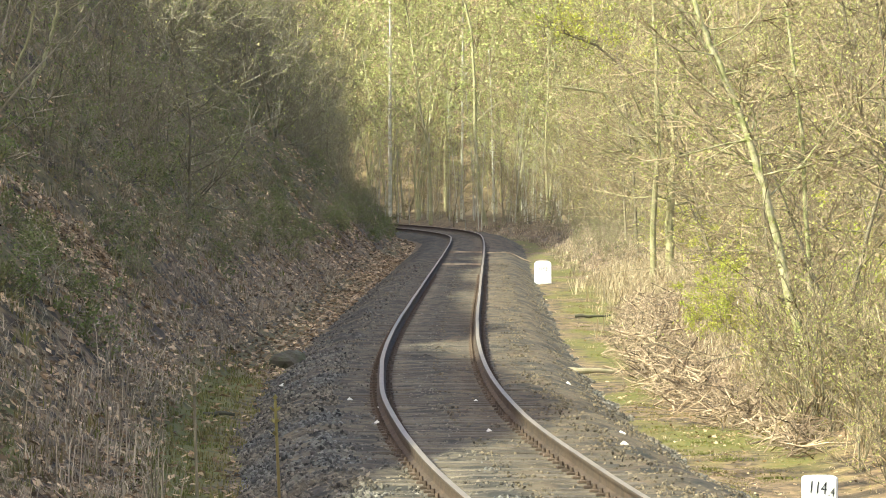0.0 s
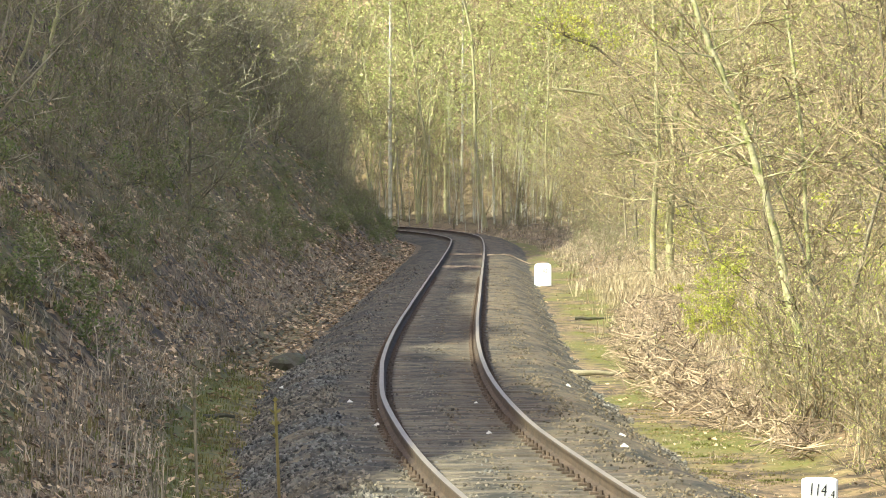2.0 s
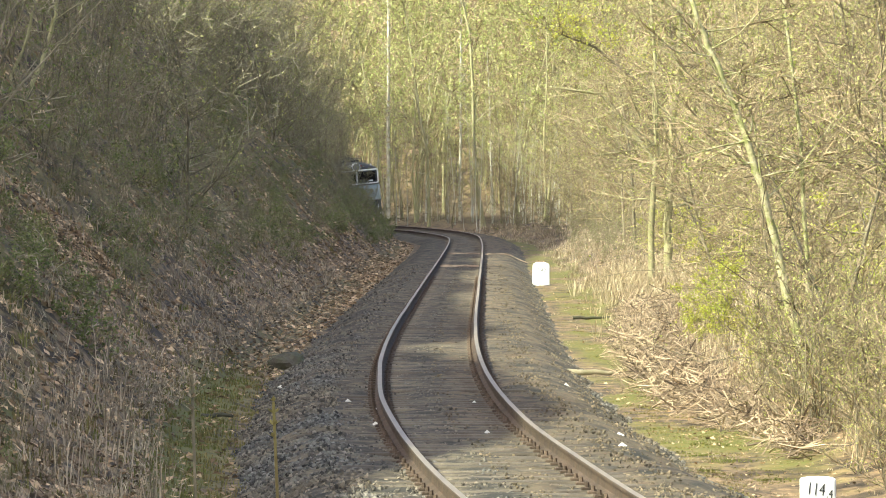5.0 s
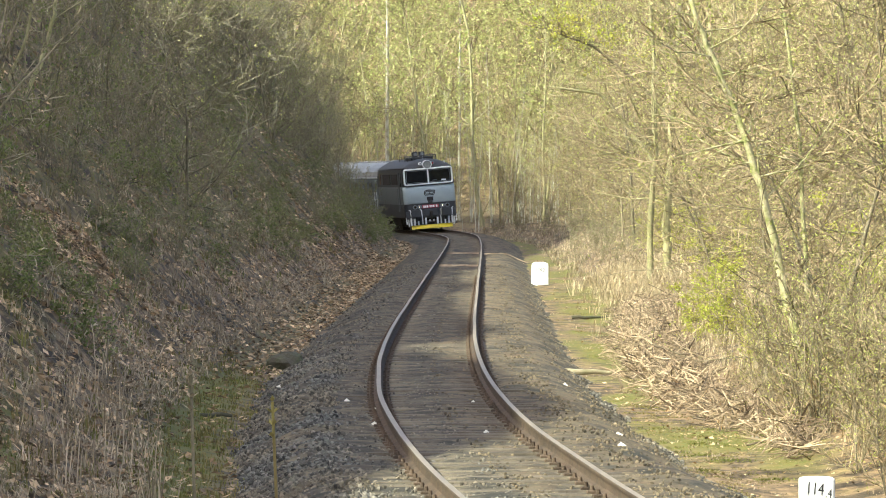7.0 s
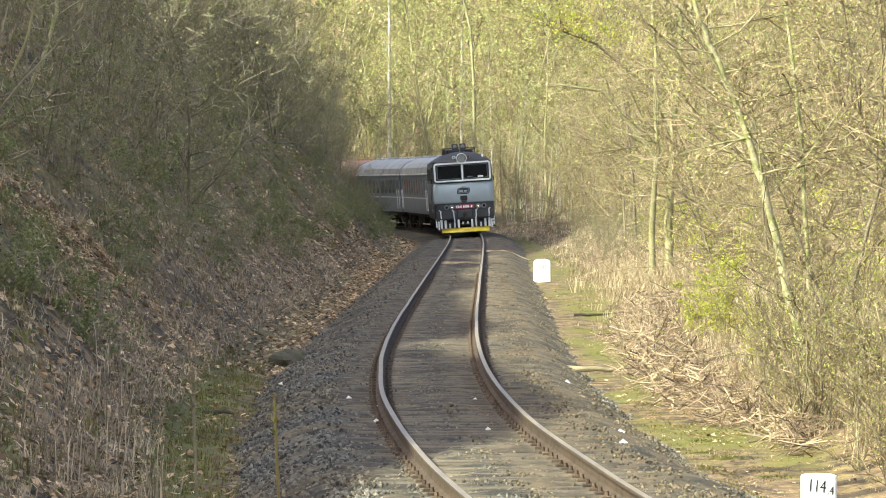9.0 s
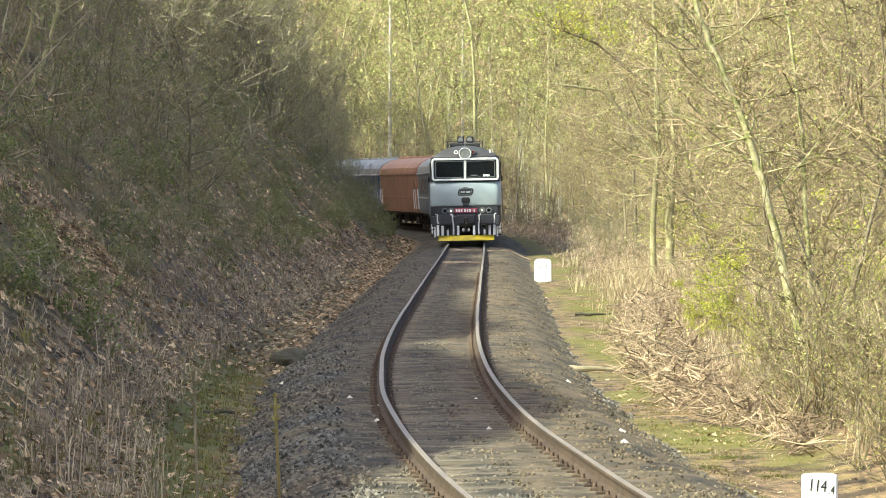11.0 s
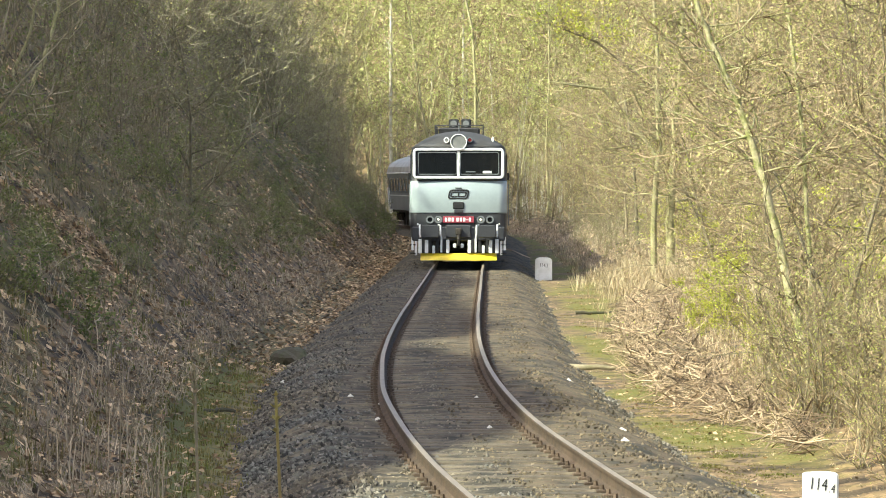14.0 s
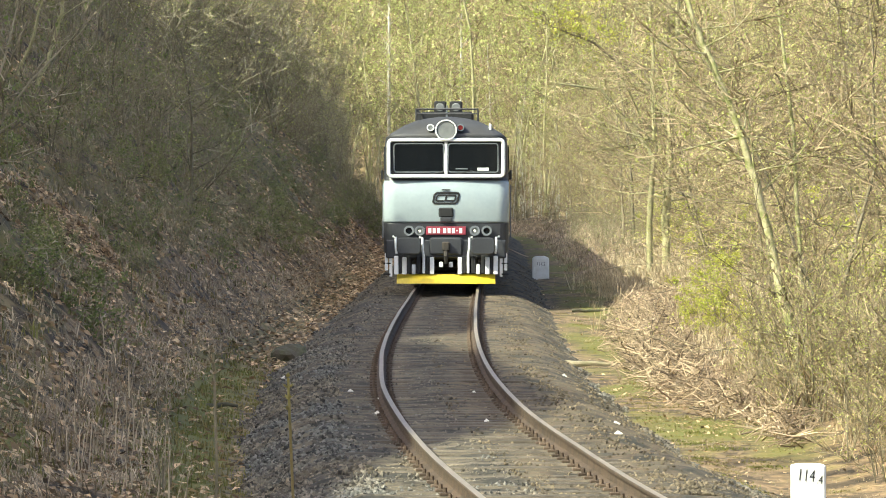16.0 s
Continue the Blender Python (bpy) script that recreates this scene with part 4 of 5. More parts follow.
bush = tree_kind("leafy_bush", "bushy shrub in fresh yellow-green leaf beside the verge", "shrub", "leafy bushes", (36, 37), (M_BARK, M_TWIG_PALE, M_LEAF_FRESH),
                 height=2.4, trunk_r=0.018, limbs=40, twigs=7, limb_len=0.36, up=0.6, start=0.05, leaves=3200, leaf=0.05, stems=4, spread=0.25, sides=3, sub=1, thick=0.9)


pole = tree_kind("pole_tree", "thin grey-barked pole tree standing close in the far wood", "tree", "pole trees of the far wood", (41, 42, 43, 44), (M_POLE, M_TWIG, M_LEAF_FAR),
                 height=9.5, trunk_r=0.043, limbs=22, twigs=5, limb_len=0.13, up=1.2, start=0.35, leaves=500, leaf=0.09, sides=5, thick=1.4, wob=0.025, lean=0.05)


def scatter():
    # far wood beyond the bend
    n = 0
    while n < 78:
        y = random.uniform(296, 420)
        x = random.uniform(-24, 34)
        if side_of(x, y) > 5 and visible(x, y, 1):
            plant(far_kind, x, y, random.uniform(0.8, 1.5))
            n += 1
    # wood on the right
    n = 0
    while n < 122:
        s = 62 + 240 * random.random() ** 1.3
        u = random.uniform(6.5, 26)
        x, y, _ = beside(s, u)
        if visible(x, y, 1.5):
            plant(tall if random.random() < 0.5 else young, x, y, random.uniform(0.7, 1.2), 5)
            n += 1
    # its edge along the verge
    n = 0
    while n < 80:
        s = 47 + 150 * random.random() ** 1.5
        u = random.uniform(4.9, 7.5) if s < 82 else random.uniform(6.8, 9.5)
        x, y, _ = beside(s, u)
        if visible(x, y, 0.8):
            plant(random.choice((sapling, sapling, young, bush)), x, y, random.uniform(0.6, 1.15), 7)
            n += 1
    # saplings before the leaning tree
    for _ in range(26):
        x, y, _ = beside(random.uniform(47, 60), random.uniform(4.2, 5.8))
        plant(sapling, x, y, random.uniform(0.55, 0.95), 8)
    for x, y, k in ((4.75, 88, 0.75), (5.15, 87, 0.85), (5.0, 84, 0.6), (4.9, 74, 0.45)):
        plant(bush, x, y, k, 4)
    # left bank, from the toe to the top
    n = 0
    while n < 160:
        s = 36 + 269 * random.random() ** 1.1
        low = 5.8 if s < 130 else 7.0
        u = -random.uniform(low, low + 4 + 0.10 * s)
        x, y, _ = beside(s, u)
        if visible(x, y, 1.2):
            plant(shrub, x, y, random.uniform(0.5, 1.15), 10)
            n += 1
    # low thicket on the lower bank
    n = 0
    while n < 75:
        s = 62 + 110 * random.random()
        u = -random.uniform(4.3, 8.5)
        x, y, _ = beside(s, u)
        if visible(x, y, 0.6):
            plant(shrub, x, y, random.uniform(0.26, 0.5), 12)
            n += 1
    # shrubs beyond the post
    n = 0
    while n < 26:
        x, y, _ = beside(random.uniform(158, 285), random.uniform(4.6, 9))
        if visible(x, y, 0.6):
            plant(shrub, x, y, random.uniform(0.3, 0.7), 12)
            n += 1
    n = 0
    while n < 26:
        x, y, _ = beside(random.uniform(150, 290), random.uniform(4.2, 9))
        if visible(x, y, 0.6):
            plant(shrub, x, y, random.uniform(0.3, 0.5), 12)
            n += 1
    # tall thicket at the inside of the bend
    n = 0
    while n < 60:
        s = 150 + 150 * random.random()
        u = -random.uniform(4.3, 12)
        x, y, _ = beside(s, u)
        if visible(x, y, 1.0):
            plant(shrub, x, y, random.uniform(1.0, 1.9) if u < -7 else random.uniform(0.3, 0.42), 8)
            n += 1
    n = 0
    while n < 62:
        s = 95 + 195 * random.random() ** 0.8
        u = -random.uniform(5.2 if s < 120 else 7.0, 13)
        x, y, _ = beside(s, u)
        if visible(x, y, 1.0):
            plant(bank_tree, x, y, random.uniform(0.45, 1.15) * min(1, 0.35 + s / 260), 6)
            n += 1
    # thin screen at the foot of the bank before the bend
    for _ in range(34):
        x, y, _ = beside(random.uniform(185, 290), -random.uniform(4.0, 5.7))
        plant(shrub, x, y, random.uniform(0.34, 0.52), 10)
    for _ in range(26):
        x, y, _ = beside(random.uniform(190, 292), -random.uniform(3.5, 5.0))
        plant(bramble, x, y, random.uniform(0.7, 1.1), 12)
    for _ in range(14):
        x, y, _ = beside(random.uniform(190, 275), -random.uniform(5.6, 7.0))
        plant(bank_tree, x, y, random.uniform(0.32, 0.58), 6)
    # undergrowth of the far wood
    n = 0
    while n < 36:
        y = random.uniform(290, 360)
        x = random.uniform(-20, 30)
        if side_of(x, y) > 4.5 and visible(x, y, 1):
            plant(young, x, y, random.uniform(0.9, 1.6), 5)
            n += 1
    n = 0
    while n < 125:
        s = 54 + 160 * random.random() ** 1.2
        u = -random.uniform(4.2, 9)
        x, y, _ = beside(s, u)
        if visible(x, y, 0.6):
            plant(bramble, x, y, random.uniform(0.45, 1.0), 15)
            n += 1
    # more shoots between the brushwood and the post
    for _ in range(60):
        x, y, _ = beside(random.uniform(49, 68), random.uniform(4.3, 6.2))
        plant(sapling, x, y, random.uniform(0.5, 1.0), 8)
    # close-set poles at the foot of the far wood
    n = 0
    while n < 140:
        y = 290 + 85 * random.random() ** 1.4
        x = random.uniform(-18, 18)
        if 4.6 < side_of(x, y) < 34 and visible(x, y, 0.5):
            plant(pole, x, y, random.uniform(0.55, 1.15), 3)
            n += 1
    # more leafy crowns high up behind them
    n = 0
    while n < 40:
        y = random.uniform(350, 440)
        x = random.uniform(-24, 34)
        if side_of(x, y) > 5 and visible(x, y, 1):
            plant(far_kind, x, y, random.uniform(0.9, 1.5))
            n += 1
    # unseen pole trees on the bank's near shoulder, added to half-shade the track
    for x, y, k in ((-10.5, 39, 0.9), (-11.5, 42, 1.0), (-11.0, 36, 0.9), (-12.0, 40.5, 1.0), (-10.8, 44, 0.85)):
        plant(pole, x, y, k, 4)
    # trees that lean out of the bank before the bend
    for _ in range(13):
        x, y, _ = beside(random.uniform(225, 282), -random.uniform(6.7, 7.9))
        plant(bank_tree, x, y, random.uniform(0.6, 0.85), 5)
    # unseen wood on the bank's crest, added to shade the far wood's foot
    for _ in range(30):
        x, y, _ = beside(random.uniform(215, 380), -random.uniform(13, 25))
        plant(bank_tree, x, y, random.uniform(0.8, 1.2), 5)
    for _ in range(30):
        plant(bank_tree, random.uniform(-95, -50), random.uniform(255, 345), random.uniform(0.8, 1.3), 5)


scatter()
leaning_tree([(4.74, 60.7, -0.45), (4.61, 61, 0.49), (4.31, 61, 1.80), (4.10, 61, 2.6), (3.89, 61, 3.33), (3.62, 61, 3.99), (3.42, 61, 4.42), (3.23, 61, 4.93), (2.8, 61.4, 7), (2.4, 62, 9)], 0.066, 0.022,
             "leaning tree with pale mossy bark and long bare branches", (M_MOSSBARK, M_TWIG_PALE, M_LEAF), 30, 1.35, 1300, 0.05, 71)
leaning_tree([(5.05, 62.5, -0.5), (4.85, 62.5, 1.2), (4.75, 62.8, 3.2), (4.5, 63, 5.5), (4.4, 63, 8)], 0.038, 0.015,
             "thin pale tree beside the leaning one", (M_MOSSBARK, M_TWIG_PALE, M_LEAF), 22, 1.6, 600, 0.05, 72)
leaning_tree([(5.75, 129, -0.5), (5.7, 129, 1.5), (5.85, 129, 3.5), (5.8, 129.3, 6), (5.6, 129.5, 10)], 0.10, 0.035,
             "pale upright tree at the wood's edge", (M_BARK_PALE, M_TWIG_PALE, M_LEAF), 34, 3.0, 1600, 0.07, 73)
leaning_tree([(6.25, 130, -0.5), (6.2, 130, 1.5), (6.3, 130, 3.5), (6.5, 130.3, 6), (6.6, 130.5, 10)], 0.14, 0.05,
             "thick pale upright tree at the wood's edge", (M_BARK_PALE, M_TWIG_PALE, M_LEAF), 34, 3.0, 1600, 0.07, 74)
leaning_tree([(9.6, 172, -0.3), (7.5, 172, 3.8), (5.8, 171.5, 5.9), (4.3, 171, 6.1), (3.9, 171, 6.15)], 0.07, 0.035,
             "bent pale tree arching out of the wood", (M_BARK_PALE, M_TWIG_PALE, M_LEAF), 14, 1.8, 300, 0.06, 76)
leaning_tree([(8.4, 152, -0.3), (7.9, 152, 3.0), (6.6, 151.5, 5.6), (4.9, 151, 7.0), (3.3, 150.5, 7.6)], 0.08, 0.025,
             "arching tree in fresh yellow-green leaf at the wood's edge", (M_BARK, M_TWIG_PALE, M_LEAF_FRESH), 26, 1.3, 1500, 0.085, 78, 0.3, 0.6)
for k, (x, r) in enumerate(((-7.2, 0.045), (-7.5, 0.032))):
    z = ground_z(x, 82)
    leaning_tree([(x, 82, z - 0.1), (x + 0.29, 82, z + 0.5), (x + 0.46, 82, z + 1.1), (x + 0.58, 82, z + 1.65), (x + 0.82, 82, z + 2.15), (x + 1.2, 82.3, z + 4.5)], r, r * 0.45,
                 "slanting olive-barked tree trunk on the leafy bank", (M_BARK_PALE, M_TWIG, M_LEAF_DULL), 14, 1.2, 300, 0.05, 75 + k)

for k, (x, y, r, h, dx) in enumerate(((-3.7, 332, 0.15, 24, 0.0), (1.3, 336, 0.11, 23, 0.2), (3.5, 322, 0.075, 12, -0.4), (4.7, 318, 0.05, 5, -0.6), (5.5, 319, 0.05, 5.5, -0.5), (-1.1, 331, 0.07, 11, 0.3))):
    z = ground_z(x, y)
    leaning_tree([(x, y, z), (x + dx * 0.3, y, z + h * 0.3), (x + dx * 0.5, y, z + h * 0.6), (x + dx, y, z + h)], r, r * 0.35,
                 "straight white-barked tree at the edge of the far wood", (M_BIRCH, M_TWIG_PALE, M_LEAF_FAR), 30 if h > 8 else 10, 1.6 if h > 8 else 0.7, 900 if h > 8 else 80, 0.10, 81 + k, 0.9)


# ---- litter, grass, stones ----


def spread_leaves():
    rnd = random.Random(5)
    m = Mesh()
    for i in range(43000):
        s = 40 + 154 * rnd.random() ** 1.6 if i < 31000 else rnd.uniform(150, 300)
        u = -2.5 - abs(rnd.gauss(0, 1)) * 3.2
        if i >= 38000:
            s = rnd.uniform(63, 75)
            u = -6.6 + (s - 63) * 0.15 + rnd.gauss(0, 0.45)
        if i % 30 == 0:
            u = rnd.uniform(1.6, 7.5)
        elif i % 90 == 1:
            s, u = rnd.uniform(44, 75), rnd.uniform(2.6, 4.6)
        if -3.4 < u < 0 and rnd.random() < 0.8 and s < 76:
            continue
        x, y, _ = beside(s, u)
        if not visible(x, y, 0.3):
            continue
        p = Vector((x, y, ground_z(x, y) + rnd.uniform(0.005, 0.05)))
        k = rnd.uniform(0.025, 0.055) * (1 + s / 250) * (0.6 if u > 0 else 1)
        a, c = rnd.uniform(0, 6.283), rnd.uniform(-0.5, 0.9)
        d = Vector((math.cos(a), math.sin(a), rnd.uniform(-0.5, 0.5) + (0.5 if u < -4 else 0) * -math.cos(a)))
        w = d.cross(Vector((rnd.gauss(0, 0.4), rnd.gauss(0, 0.4), 1))).normalized()
        up = Vector((0, 0, c * k * 0.5))
        m.add([p - d * k, p + w * k * 0.6 + up, p + d * k, p - w * k * 0.6 + up], [(0, 1, 2), (0, 2, 3)])
    tagged(m.make("leaf_litter", M_LITTER), "dry brown fallen leaves covering the bank and verges", "leaves", kind="stuff")


def patch(r, k, length, wide):
    """A spot on the verge, drawn towards irregular patches."""
    spots = [(43 + length * r.random() ** 1.6, r.gauss(3.1, wide)) for _ in range(2)]
    return max(spots, key=lambda p: bumps(beside(*p)[0], beside(*p)[1] / 6, 0.7, k))


def grass(name, label, material, seed, count, place, h0, h1, blades, width, droop=0.7):
    """Tufts of bent blades; place gives (s, u) of a tuft."""
    rnd = random.Random(seed)
    m = Mesh()
    for _ in range(count):
        s, u = place(rnd)
        x, y, _ = beside(s, u)
        if not visible(x, y, 0.4):
            continue
        z = ground_z(x, y)
        hh = rnd.uniform(h0, h1)
        for _ in range(blades):
            a, l = rnd.uniform(0, 6.283), hh * rnd.uniform(0.5, 1.1)
            o = Vector((x + rnd.gauss(0, 0.06), y + rnd.gauss(0, 0.06), z - 0.02))
            d = Vector((math.cos(a), math.sin(a), 0))
            w = Vector((-d.y, d.x, 0)) * width * (1 + s / 160)
            b = rnd.uniform(0.1 if droop < 1 else 0.5, droop)
            p1, p2 = o + d * l * b * 0.35 + Vector((0, 0, l * 0.6)), o + d * l * b + Vector((0, 0, l * (1.0 - b * 0.5)))
            m.add([o - w, o + w, p1 + w * 0.7, p1 - w * 0.7, p2], [(0, 1, 2, 3), (3, 2, 4)])
    tagged(m.make(name, material), label, "grass", kind="stuff")


def stones():
    rnd = random.Random(8)
    shapes = []
    for _ in range(6):
        v = [Vector((rnd.uniform(0.7, 1.1) * a, rnd.uniform(0.6, 1.1) * b, rnd.uniform(0.5, 0.9) * c)) for a, b, c in
             ((1, 0.2, 0), (0.3, 1, 0.1), (-0.9, 0.5, 0), (-0.6, -0.8, 0.1), (0.5, -0.9, 0), (0.1, 0.1, 1), (0, 0, -0.7))]
        shapes.append(v)
    f = [(0, 1, 5), (1, 2, 5), (2, 3, 5), (3, 4, 5), (4, 0, 5), (1, 0, 6), (2, 1, 6), (3, 2, 6), (4, 3, 6), (0, 4, 6)]
    m, dusty = Mesh(), Mesh()
    prof_u = (-2.75, -2.5, -2.0, -1.6, -1.3, -0.6, 0, 0.6, 1.3, 1.6, 2.0, 2.5, 2.75)
    prof_z = (-0.64, -0.54, -0.30, -0.18, -0.165, -0.205, -0.168, -0.205, -0.165, -0.18, -0.30, -0.54, -0.64)
    for i in range(64000):
        s = 41 + (125 * rnd.random() ** 1.8 if i < 44000 else 40 * rnd.random() ** 1.3)
        u = rnd.uniform(-2.85, 2.85) if i < 44000 else -1.3 - 1.65 * rnd.random() ** 0.8 if i % 4 else rnd.gauss(2.6, 0.12)
        if abs(abs(u) - GAUGE) < 0.13 or (abs(u) < 1.3 and rnd.random() < 0.35):
            continue
        x, y, zz = beside(s, u)
        shoulder = abs(u) > 1.3
        z = zz + float(np.interp(u, prof_u, prof_z)) + (0.05 if shoulder else 0.04) * bumps(x, y, 0.7, 11) + (0.08 * bumps(x, y, 2.0, 13) if abs(u) > 1.5 else 0)
        k = 0.012 + (0.030 if u < 0 or u > 2.35 else 0.018) * rnd.random() ** 1.9 if shoulder else 0.010 + 0.022 * rnd.random() ** 2
        q = Euler((rnd.uniform(0, 6), rnd.uniform(0, 6), rnd.uniform(0, 6))).to_matrix() * k
        (m if u < 0 or u > 2.35 else dusty).add([q @ v + Vector((x, y, z + k * 0.30)) for v in shapes[rnd.randrange(6)]], f)
    tagged(m.make("ballast_stones", M_STONE), "loose grey ballast stones along the track", "stones", kind="stuff")
    tagged(dusty.make("ballast_stones", M_DUSTY), "small dusty brown ballast stones beside the rail", "stones", kind="stuff")
    for x, y, k in ((-0.81, 58.6, 0.05), (-0.76, 55.2, 0.065), (0.42, 60.9, 0.05), (1.78, 67.5, 0.07), (2.05, 54.5, 0.06), (0.52, 53.6, 0.04), (-1.2, 61, 0.045), (1.95, 51.0, 0.05), (-2.4, 71, 0.06)):
        z = float(np.interp(x - np.interp(y, TY, TX), prof_u, prof_z)) + 0.01
        ob = part("pale_stone", [Vector(v) * k * 1.2 for v in shapes[rnd.randrange(6)]], f, M_PALE_STONE)
        ob.matrix_basis = pose(x, y, z, 0, 0, rnd.uniform(0, 360))
        tagged(ob, "small pale stone lying on the ballast", "stone", "pale stones")


def brush_heap(x, y, rx, ry, h, count, seed, label):
    rnd = random.Random(seed)
    m = Mesh()
    z0 = ground_z(x, y)
    for _ in range(count):
        a, r = rnd.uniform(0, 6.283), rnd.random() ** 0.6
        px, py = math.cos(a) * r * rx, math.sin(a) * r * ry
        top = h * (1 - r * r)
        l = rnd.uniform(0.25, 0.9)
        d = Vector((rnd.gauss(0, 1), rnd.gauss(0, 1), rnd.gauss(0, 0.5))).normalized()
        p = Vector((px, py, rnd.uniform(0.0, top) + 0.03)) - d * l / 2
        pts = bend(rnd, p, d, l, 3, 0.28, 0.0)
        t = 0.003 + 0.011 * rnd.random() ** 2.5
        m.tube(pts, [t, t, t * 0.8, t * 0.5], 3, False)
    ob = m.make("brush_pile", M_DEADWOOD)
    ob.matrix_basis = pose(x, y, z0)
    tagged(ob, label, "brush pile", "heaps of cut brushwood", "stuff")


def log(name, x, y, length, r, turn, label, material):
    rnd = random.Random(int(x * 100))
    pts = [(-length / 2 + length * k / 6, rnd.gauss(0, r * 0.3), rnd.gauss(0, r * 0.2)) for k in range(7)]
    ob = Mesh().tube(pts, [r * (1 - 0.08 * k) for k in range(7)], 9).make(name, material, smooth=False)
    ob.matrix_basis = pose(x, y, ground_z(x, y) + r * 1.1, 0, 0, turn)
    tagged(ob, label, "log")


def rock(x, y, w, d, h, material=None, label="dark mossy flat rock at the foot of the bank"):
    bm = bmesh.new()
    bmesh.ops.create_icosphere(bm, subdivisions=3 if w > 0.1 else 2, radius=1)
    for v in bm.verts:
        k = 1 + 0.22 * noise.noise(v.co * 1.7) + 0.08 * noise.noise(v.co * 5)
        v.co = Vector((v.co.x * w * k, v.co.y * d * k, max(-0.4, v.co.z) * h * k))
    me = bpy.data.meshes.new("rock")
    bm.to_mesh(me)
    bm.free()
    me.materials.append(material or M_ROCK)
    ob = new("rock", me)
    ob.matrix_basis = pose(x, y, ground_z(x, y) + h * 0.3, 0, 0, 20)
    tagged(ob, label, "rock")


def weed(x, y, top, seed, label):
    rnd = random.Random(seed)
    z0 = ground_z(x, y)
    t = tagged(new("weed_stalk"), label, "weed")
    t.matrix_basis = pose(x, y, z0)
    n = 7
    pts = [(rnd.gauss(0, 0.004) * k, 0, -0.05 + (top - z0 + 0.05) * k / n) for k in range(n + 1)]
    Mesh().tube(pts, [0.0075 - 0.0004 * k for k in range(n + 1)], 6).make("stalk", M_GRASS if seed % 2 else M_BARK, t)
    for k in range(4):
        p = Vector(pts[n]) - Vector((0, 0, 0.035 * k + 0.0))
        m = Mesh()
        for q in range(4):
            a = q * 1.57 + k
            d = Vector((math.cos(a), math.sin(a), 0.7))
            w = Vector((-d.y, d.x, 0)) * 0.007
            m.add([p, p + d * 0.012 + w, p + d * 0.026, p + d * 0.012 - w], [(0, 1, 2, 3)])
        m.make("bud", M_GRASS if seed % 2 else M_STALK, t)


def crossing_strip(s, u0, u1, label):
    n = 12
    v = []
    for k in range(n + 1):
        u = u0 + (u1 - u0) * k / n
        drop = -0.145 if abs(u) < 1.7 else -0.145 - (abs(u) - 1.7) * 0.42
        for ds, dz in ((-0.22, -0.08), (-0.16, 0.03), (0.16, 0.03), (0.22, -0.08)):
            x, y, z = beside(s + ds + 0.35 * max(0, abs(u) - 1), u, drop + dz)
            v.append((x, y, z + 0.015 * bumps(x, y, 0.3, 31)))
    ob = part("crossing_board", v, grid_faces(n + 1, 4) + [(0, 1, 2, 3), (4 * n + 3, 4 * n + 2, 4 * n + 1, 4 * n)], M_DEADWOOD)
    tagged(ob, label, "crossing board", "boards of the foot crossing")


spread_leaves()
grass("dry_grass", "tall pale dry grass at the wood's edge", M_STRAW, 41, 1500, lambda r: (r.uniform(90, 152), r.gauss(5.5, 0.75)), 0.2, 0.8, 8, 0.005, 1.3)
grass("dry_grass", "bleached dry grass tufts and stalks on the bank", M_STALK, 42, 3600, lambda r: (40 + 100 * r.random() ** 1.3, -3.4 - abs(r.gauss(0, 1)) * 2.4), 0.10, 0.36, 7, 0.004, 1.7)
grass("dry_grass", "dry stalks among the saplings", M_STRAW, 43, 1100, lambda r: (46 + 60 * r.random() ** 1.5, r.uniform(4.3, 7.5)), 0.2, 0.65, 7, 0.0045, 1.2)
grass("green_grass", "short green grass and moss tufts on the verge", M_GRASS, 44, 7000, lambda r: patch(r, 21, 105, 0.45), 0.015, 0.04, 7, 0.0045, 1.5)
grass("dry_grass", "brown dead grass among the moss of the verge", M_STALK, 49, 350, lambda r: patch(r, 22, 95, 0.6), 0.03, 0.11, 6, 0.004, 1.5)
grass("dry_grass", "brown dead grass under the trees beyond the post", M_STALK, 48, 1000, lambda r: (150 + 145 * r.random(), 3.6 + 5 * r.random()), 0.15, 0.5, 7, 0.006, 1.2)
grass("green_grass", "short green grass at the foot of the bank", M_GRASS, 45, 1700, lambda r: (40 + 40 * r.random() ** 1.3, r.gauss(-3.1, 0.5)), 0.04, 0.12, 9, 0.005)
grass("dry_grass", "tall pinkish dead stalks at the foot of the bank", M_STALK, 47, 60, lambda r: (r.uniform(42, 56), r.gauss(-3.9, 0.45)), 0.4, 0.85, 4, 0.005)
grass("green_grass", "green undergrowth on the bank", M_GRASS, 46, 1700, lambda r: (42 + 160 * r.random() ** 1.5, -r.uniform(3.9, 10)), 0.08, 0.26, 8, 0.006)
grass("dry_grass", "short brown dead grass on the near verge", M_STALK, 50, 900, lambda r: (44 + 22 * r.random(), r.uniform(2.7, 4.3)), 0.015, 0.05, 7, 0.0045, 1.8)
grass("green_grass", "thin green grass on the near verge", M_GRASS, 52, 2200, lambda r: (51 + 18 * r.random(), r.gauss(3.0, 0.35)), 0.015, 0.05, 7, 0.0045, 1.6)
stones()
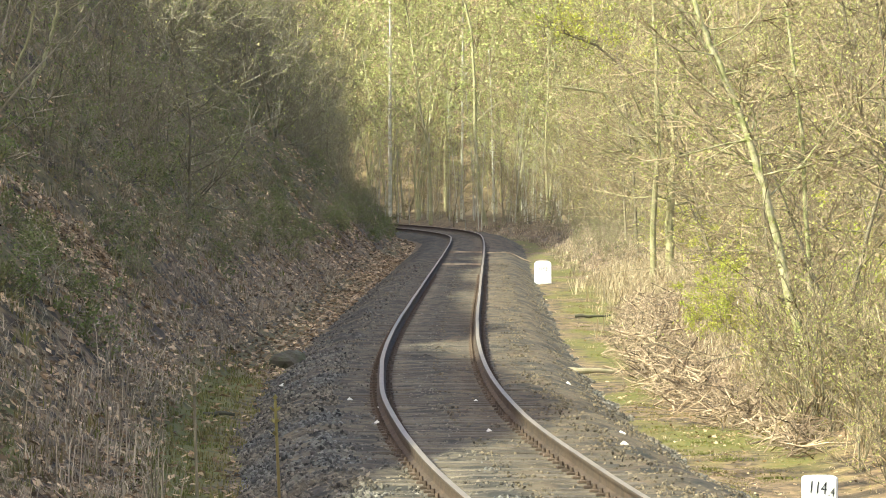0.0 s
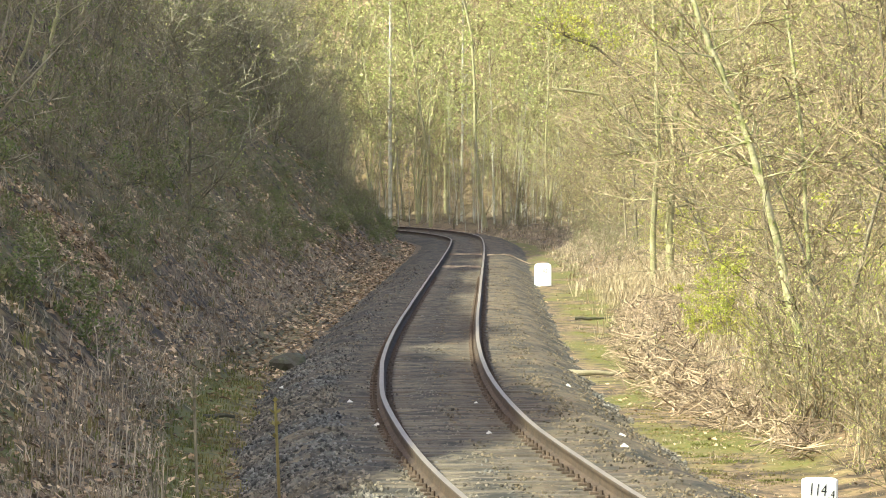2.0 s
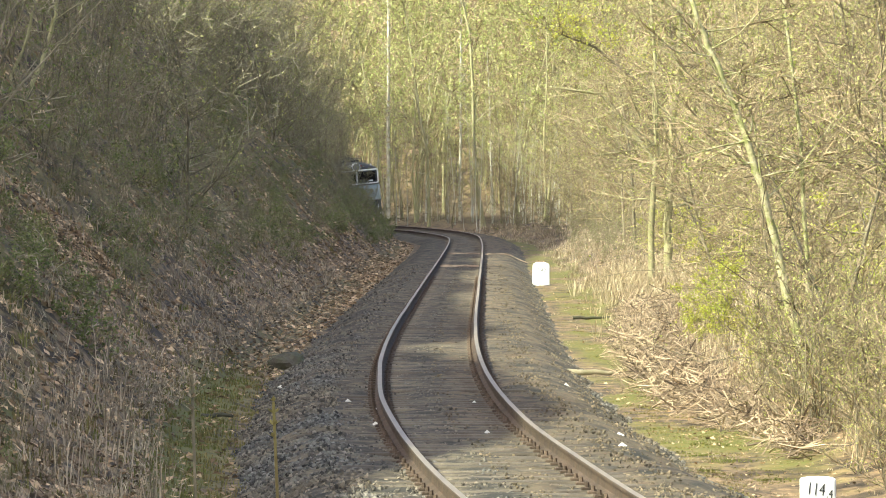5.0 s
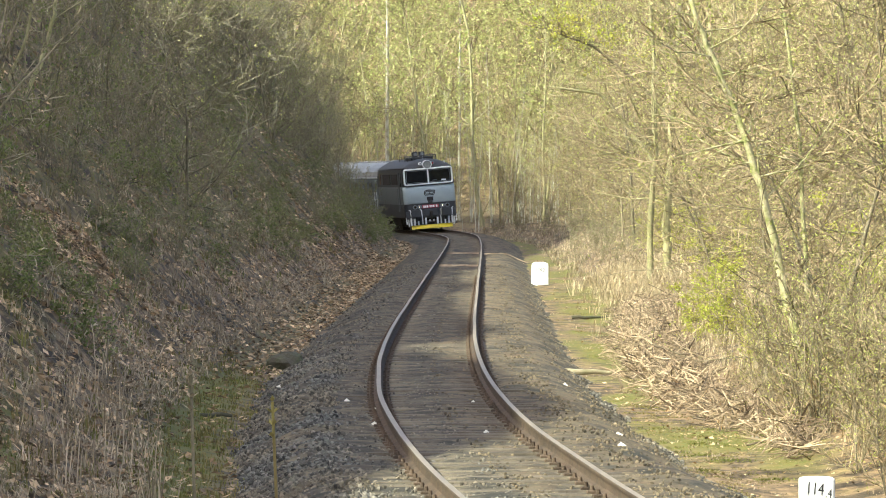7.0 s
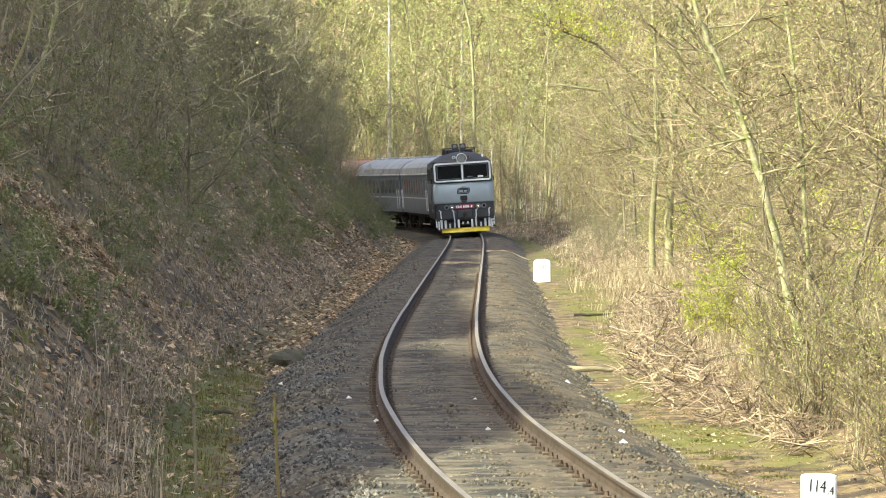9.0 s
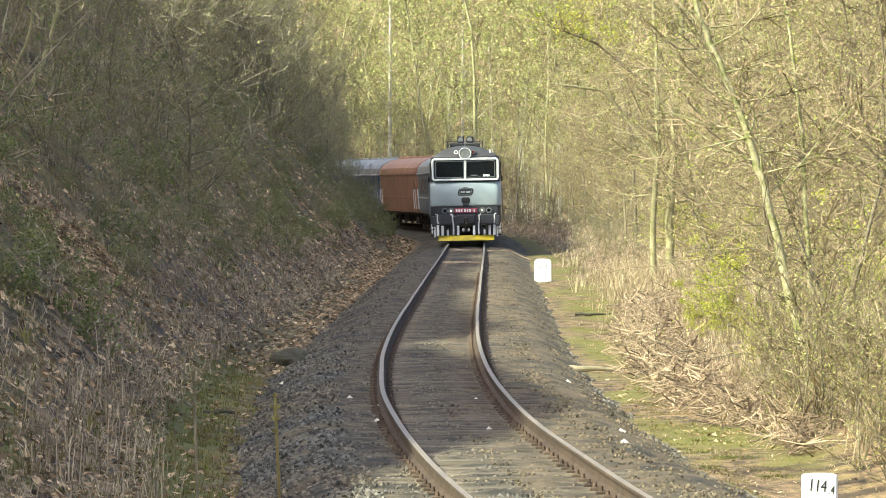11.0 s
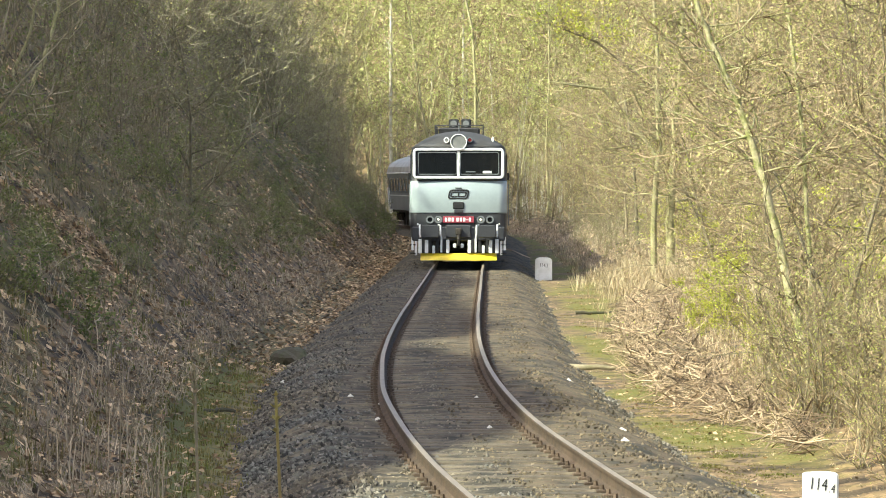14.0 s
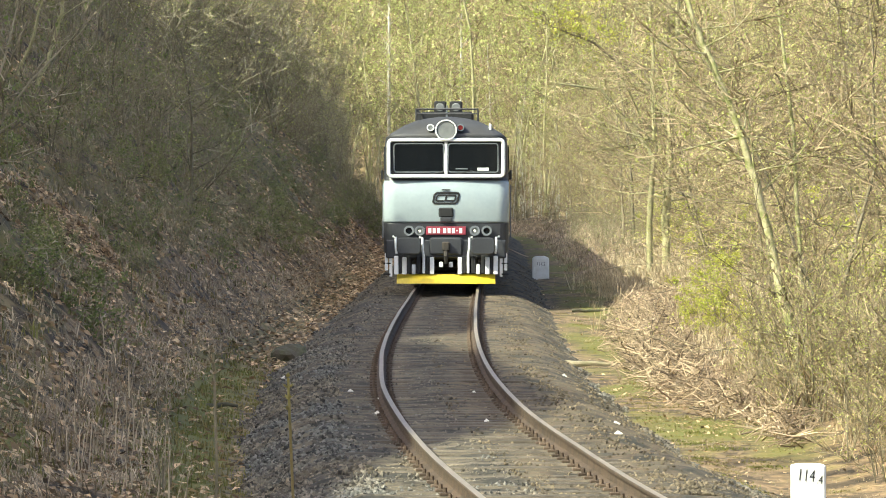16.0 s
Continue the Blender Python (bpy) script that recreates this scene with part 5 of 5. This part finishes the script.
for k, (sk, uk, rk) in enumerate(((57, 4.05, 0.32), (62, 3.95, 0.45), (67, 3.75, 0.6), (72, 3.72, 0.7), (78, 3.85, 0.78), (85, 4.0, 0.85), (92, 4.2, 0.85), (99, 4.45, 0.85), (106, 4.7, 0.9))):
    bx, by, _ = beside(sk, uk)
    brush_heap(bx, by, rk, 3.4, 0.30 + 0.06 * ((k * 5) % 4) + 0.1 * (rk > 0.5), int(300 + 330 * rk), 51 + k, "heap of pale dry cut brushwood along the verge")
for sk, uk, wk in ((55.5, 3.9, 0.05), (58.2, 3.8, 0.06), (61.0, 3.95, 0.04), (66.5, 3.8, 0.045), (72, 3.2, 0.05)):
    bx, by, _ = beside(sk, uk)
    rock(bx, by, wk, wk * 1.2, wk * 0.7, M_STONE, "grey stone at the edge of the brushwood")
log("log", 2.40, 78, 0.86, 0.06, -10, "short weathered log lying on the verge", M_BARK)
log("log", 3.5, 110, 0.9, 0.04, 10, "thin dark stick on the mossy verge", M_ROCK)
log("log", -2.95, 62.5, 0.42, 0.04, 5, "short mossy log at the foot of the bank", M_ROCK)
log("log", -1.75, 82, 0.45, 0.03, -4, "dark stick on the ballast shoulder", M_ROCK)
rock(-2.6, 80.5, 0.30, 0.6, 0.24)
weed(-0.715, 14, 2.06, 2, "tall dry weed stalk on the bank")
weed(-0.455, 14, 1.98, 1, "green budding weed stalk on the bank")
crossing_strip(192, -0.66, 0.66, "pale worn crossing board between the rails")
crossing_strip(163, -0.66, 0.66, "pale worn crossing board between the rails")
crossing_strip(190, 0.86, 2.9, "pale curved crossing board beside the rail")
build_post(47.5, 3.285, 0.35, 0.55, [("114", 0.175, -0.035, 0.375), (".4", 0.125, 0.105, 0.345)], 2, "white painted concrete kilometre post with black numerals", 0.115, 0.09)
build_post(148, 2.635, 0.53, 0.76, [("114.3", 0.17, 0.0, 0.46)], 2, "larger white kilometre post with rounded top beside the ballast", 0.02)


# ---- motion ----


def front_at(t):
    """Metres along the line at which the train's front stands: it slows a little."""
    left = 16.0 - t
    return 111.7 + 17.2 * left + 0.065 * left * left


def vehicle_rows(offset, pivot_a, pivot_b):
    """Poses of a vehicle whose front is offset metres behind the train's: it rests on two bogies that follow the rails."""
    rows = []
    for i in range(81):
        t = i * 0.2
        s = front_at(t) + offset
        xa, ya, _, ca = on_track(s + pivot_a)
        xb, yb, _, cb = on_track(s + pivot_b)
        th = math.atan2(xb - xa, yb - ya)
        rows.append((t, pose(xa - math.sin(th) * pivot_a, ya - math.cos(th) * pivot_a, 0.0, 0, -math.degrees((ca + cb) / 2), -math.degrees(th))))
    return rows


def wheel_rows(y, r):
    """A wheelset that rolls forward along the rails."""
    return [(i / 30, pose(0, y, r) @ Matrix.Rotation((front_at(0) - front_at(i / 30)) / r, 4, "X")) for i in range(481)]


def motions():
    for axle, y, r in WHEELSETS[:4]:
        walk(axle, wheel_rows(y, r))
    walk(loco, vehicle_rows(0.0, 3.85, 12.65))
    for i, c in enumerate(coaches):
        walk(c, vehicle_rows(16.5 + 24.6 * i, 3.4, 21.2))


motions()
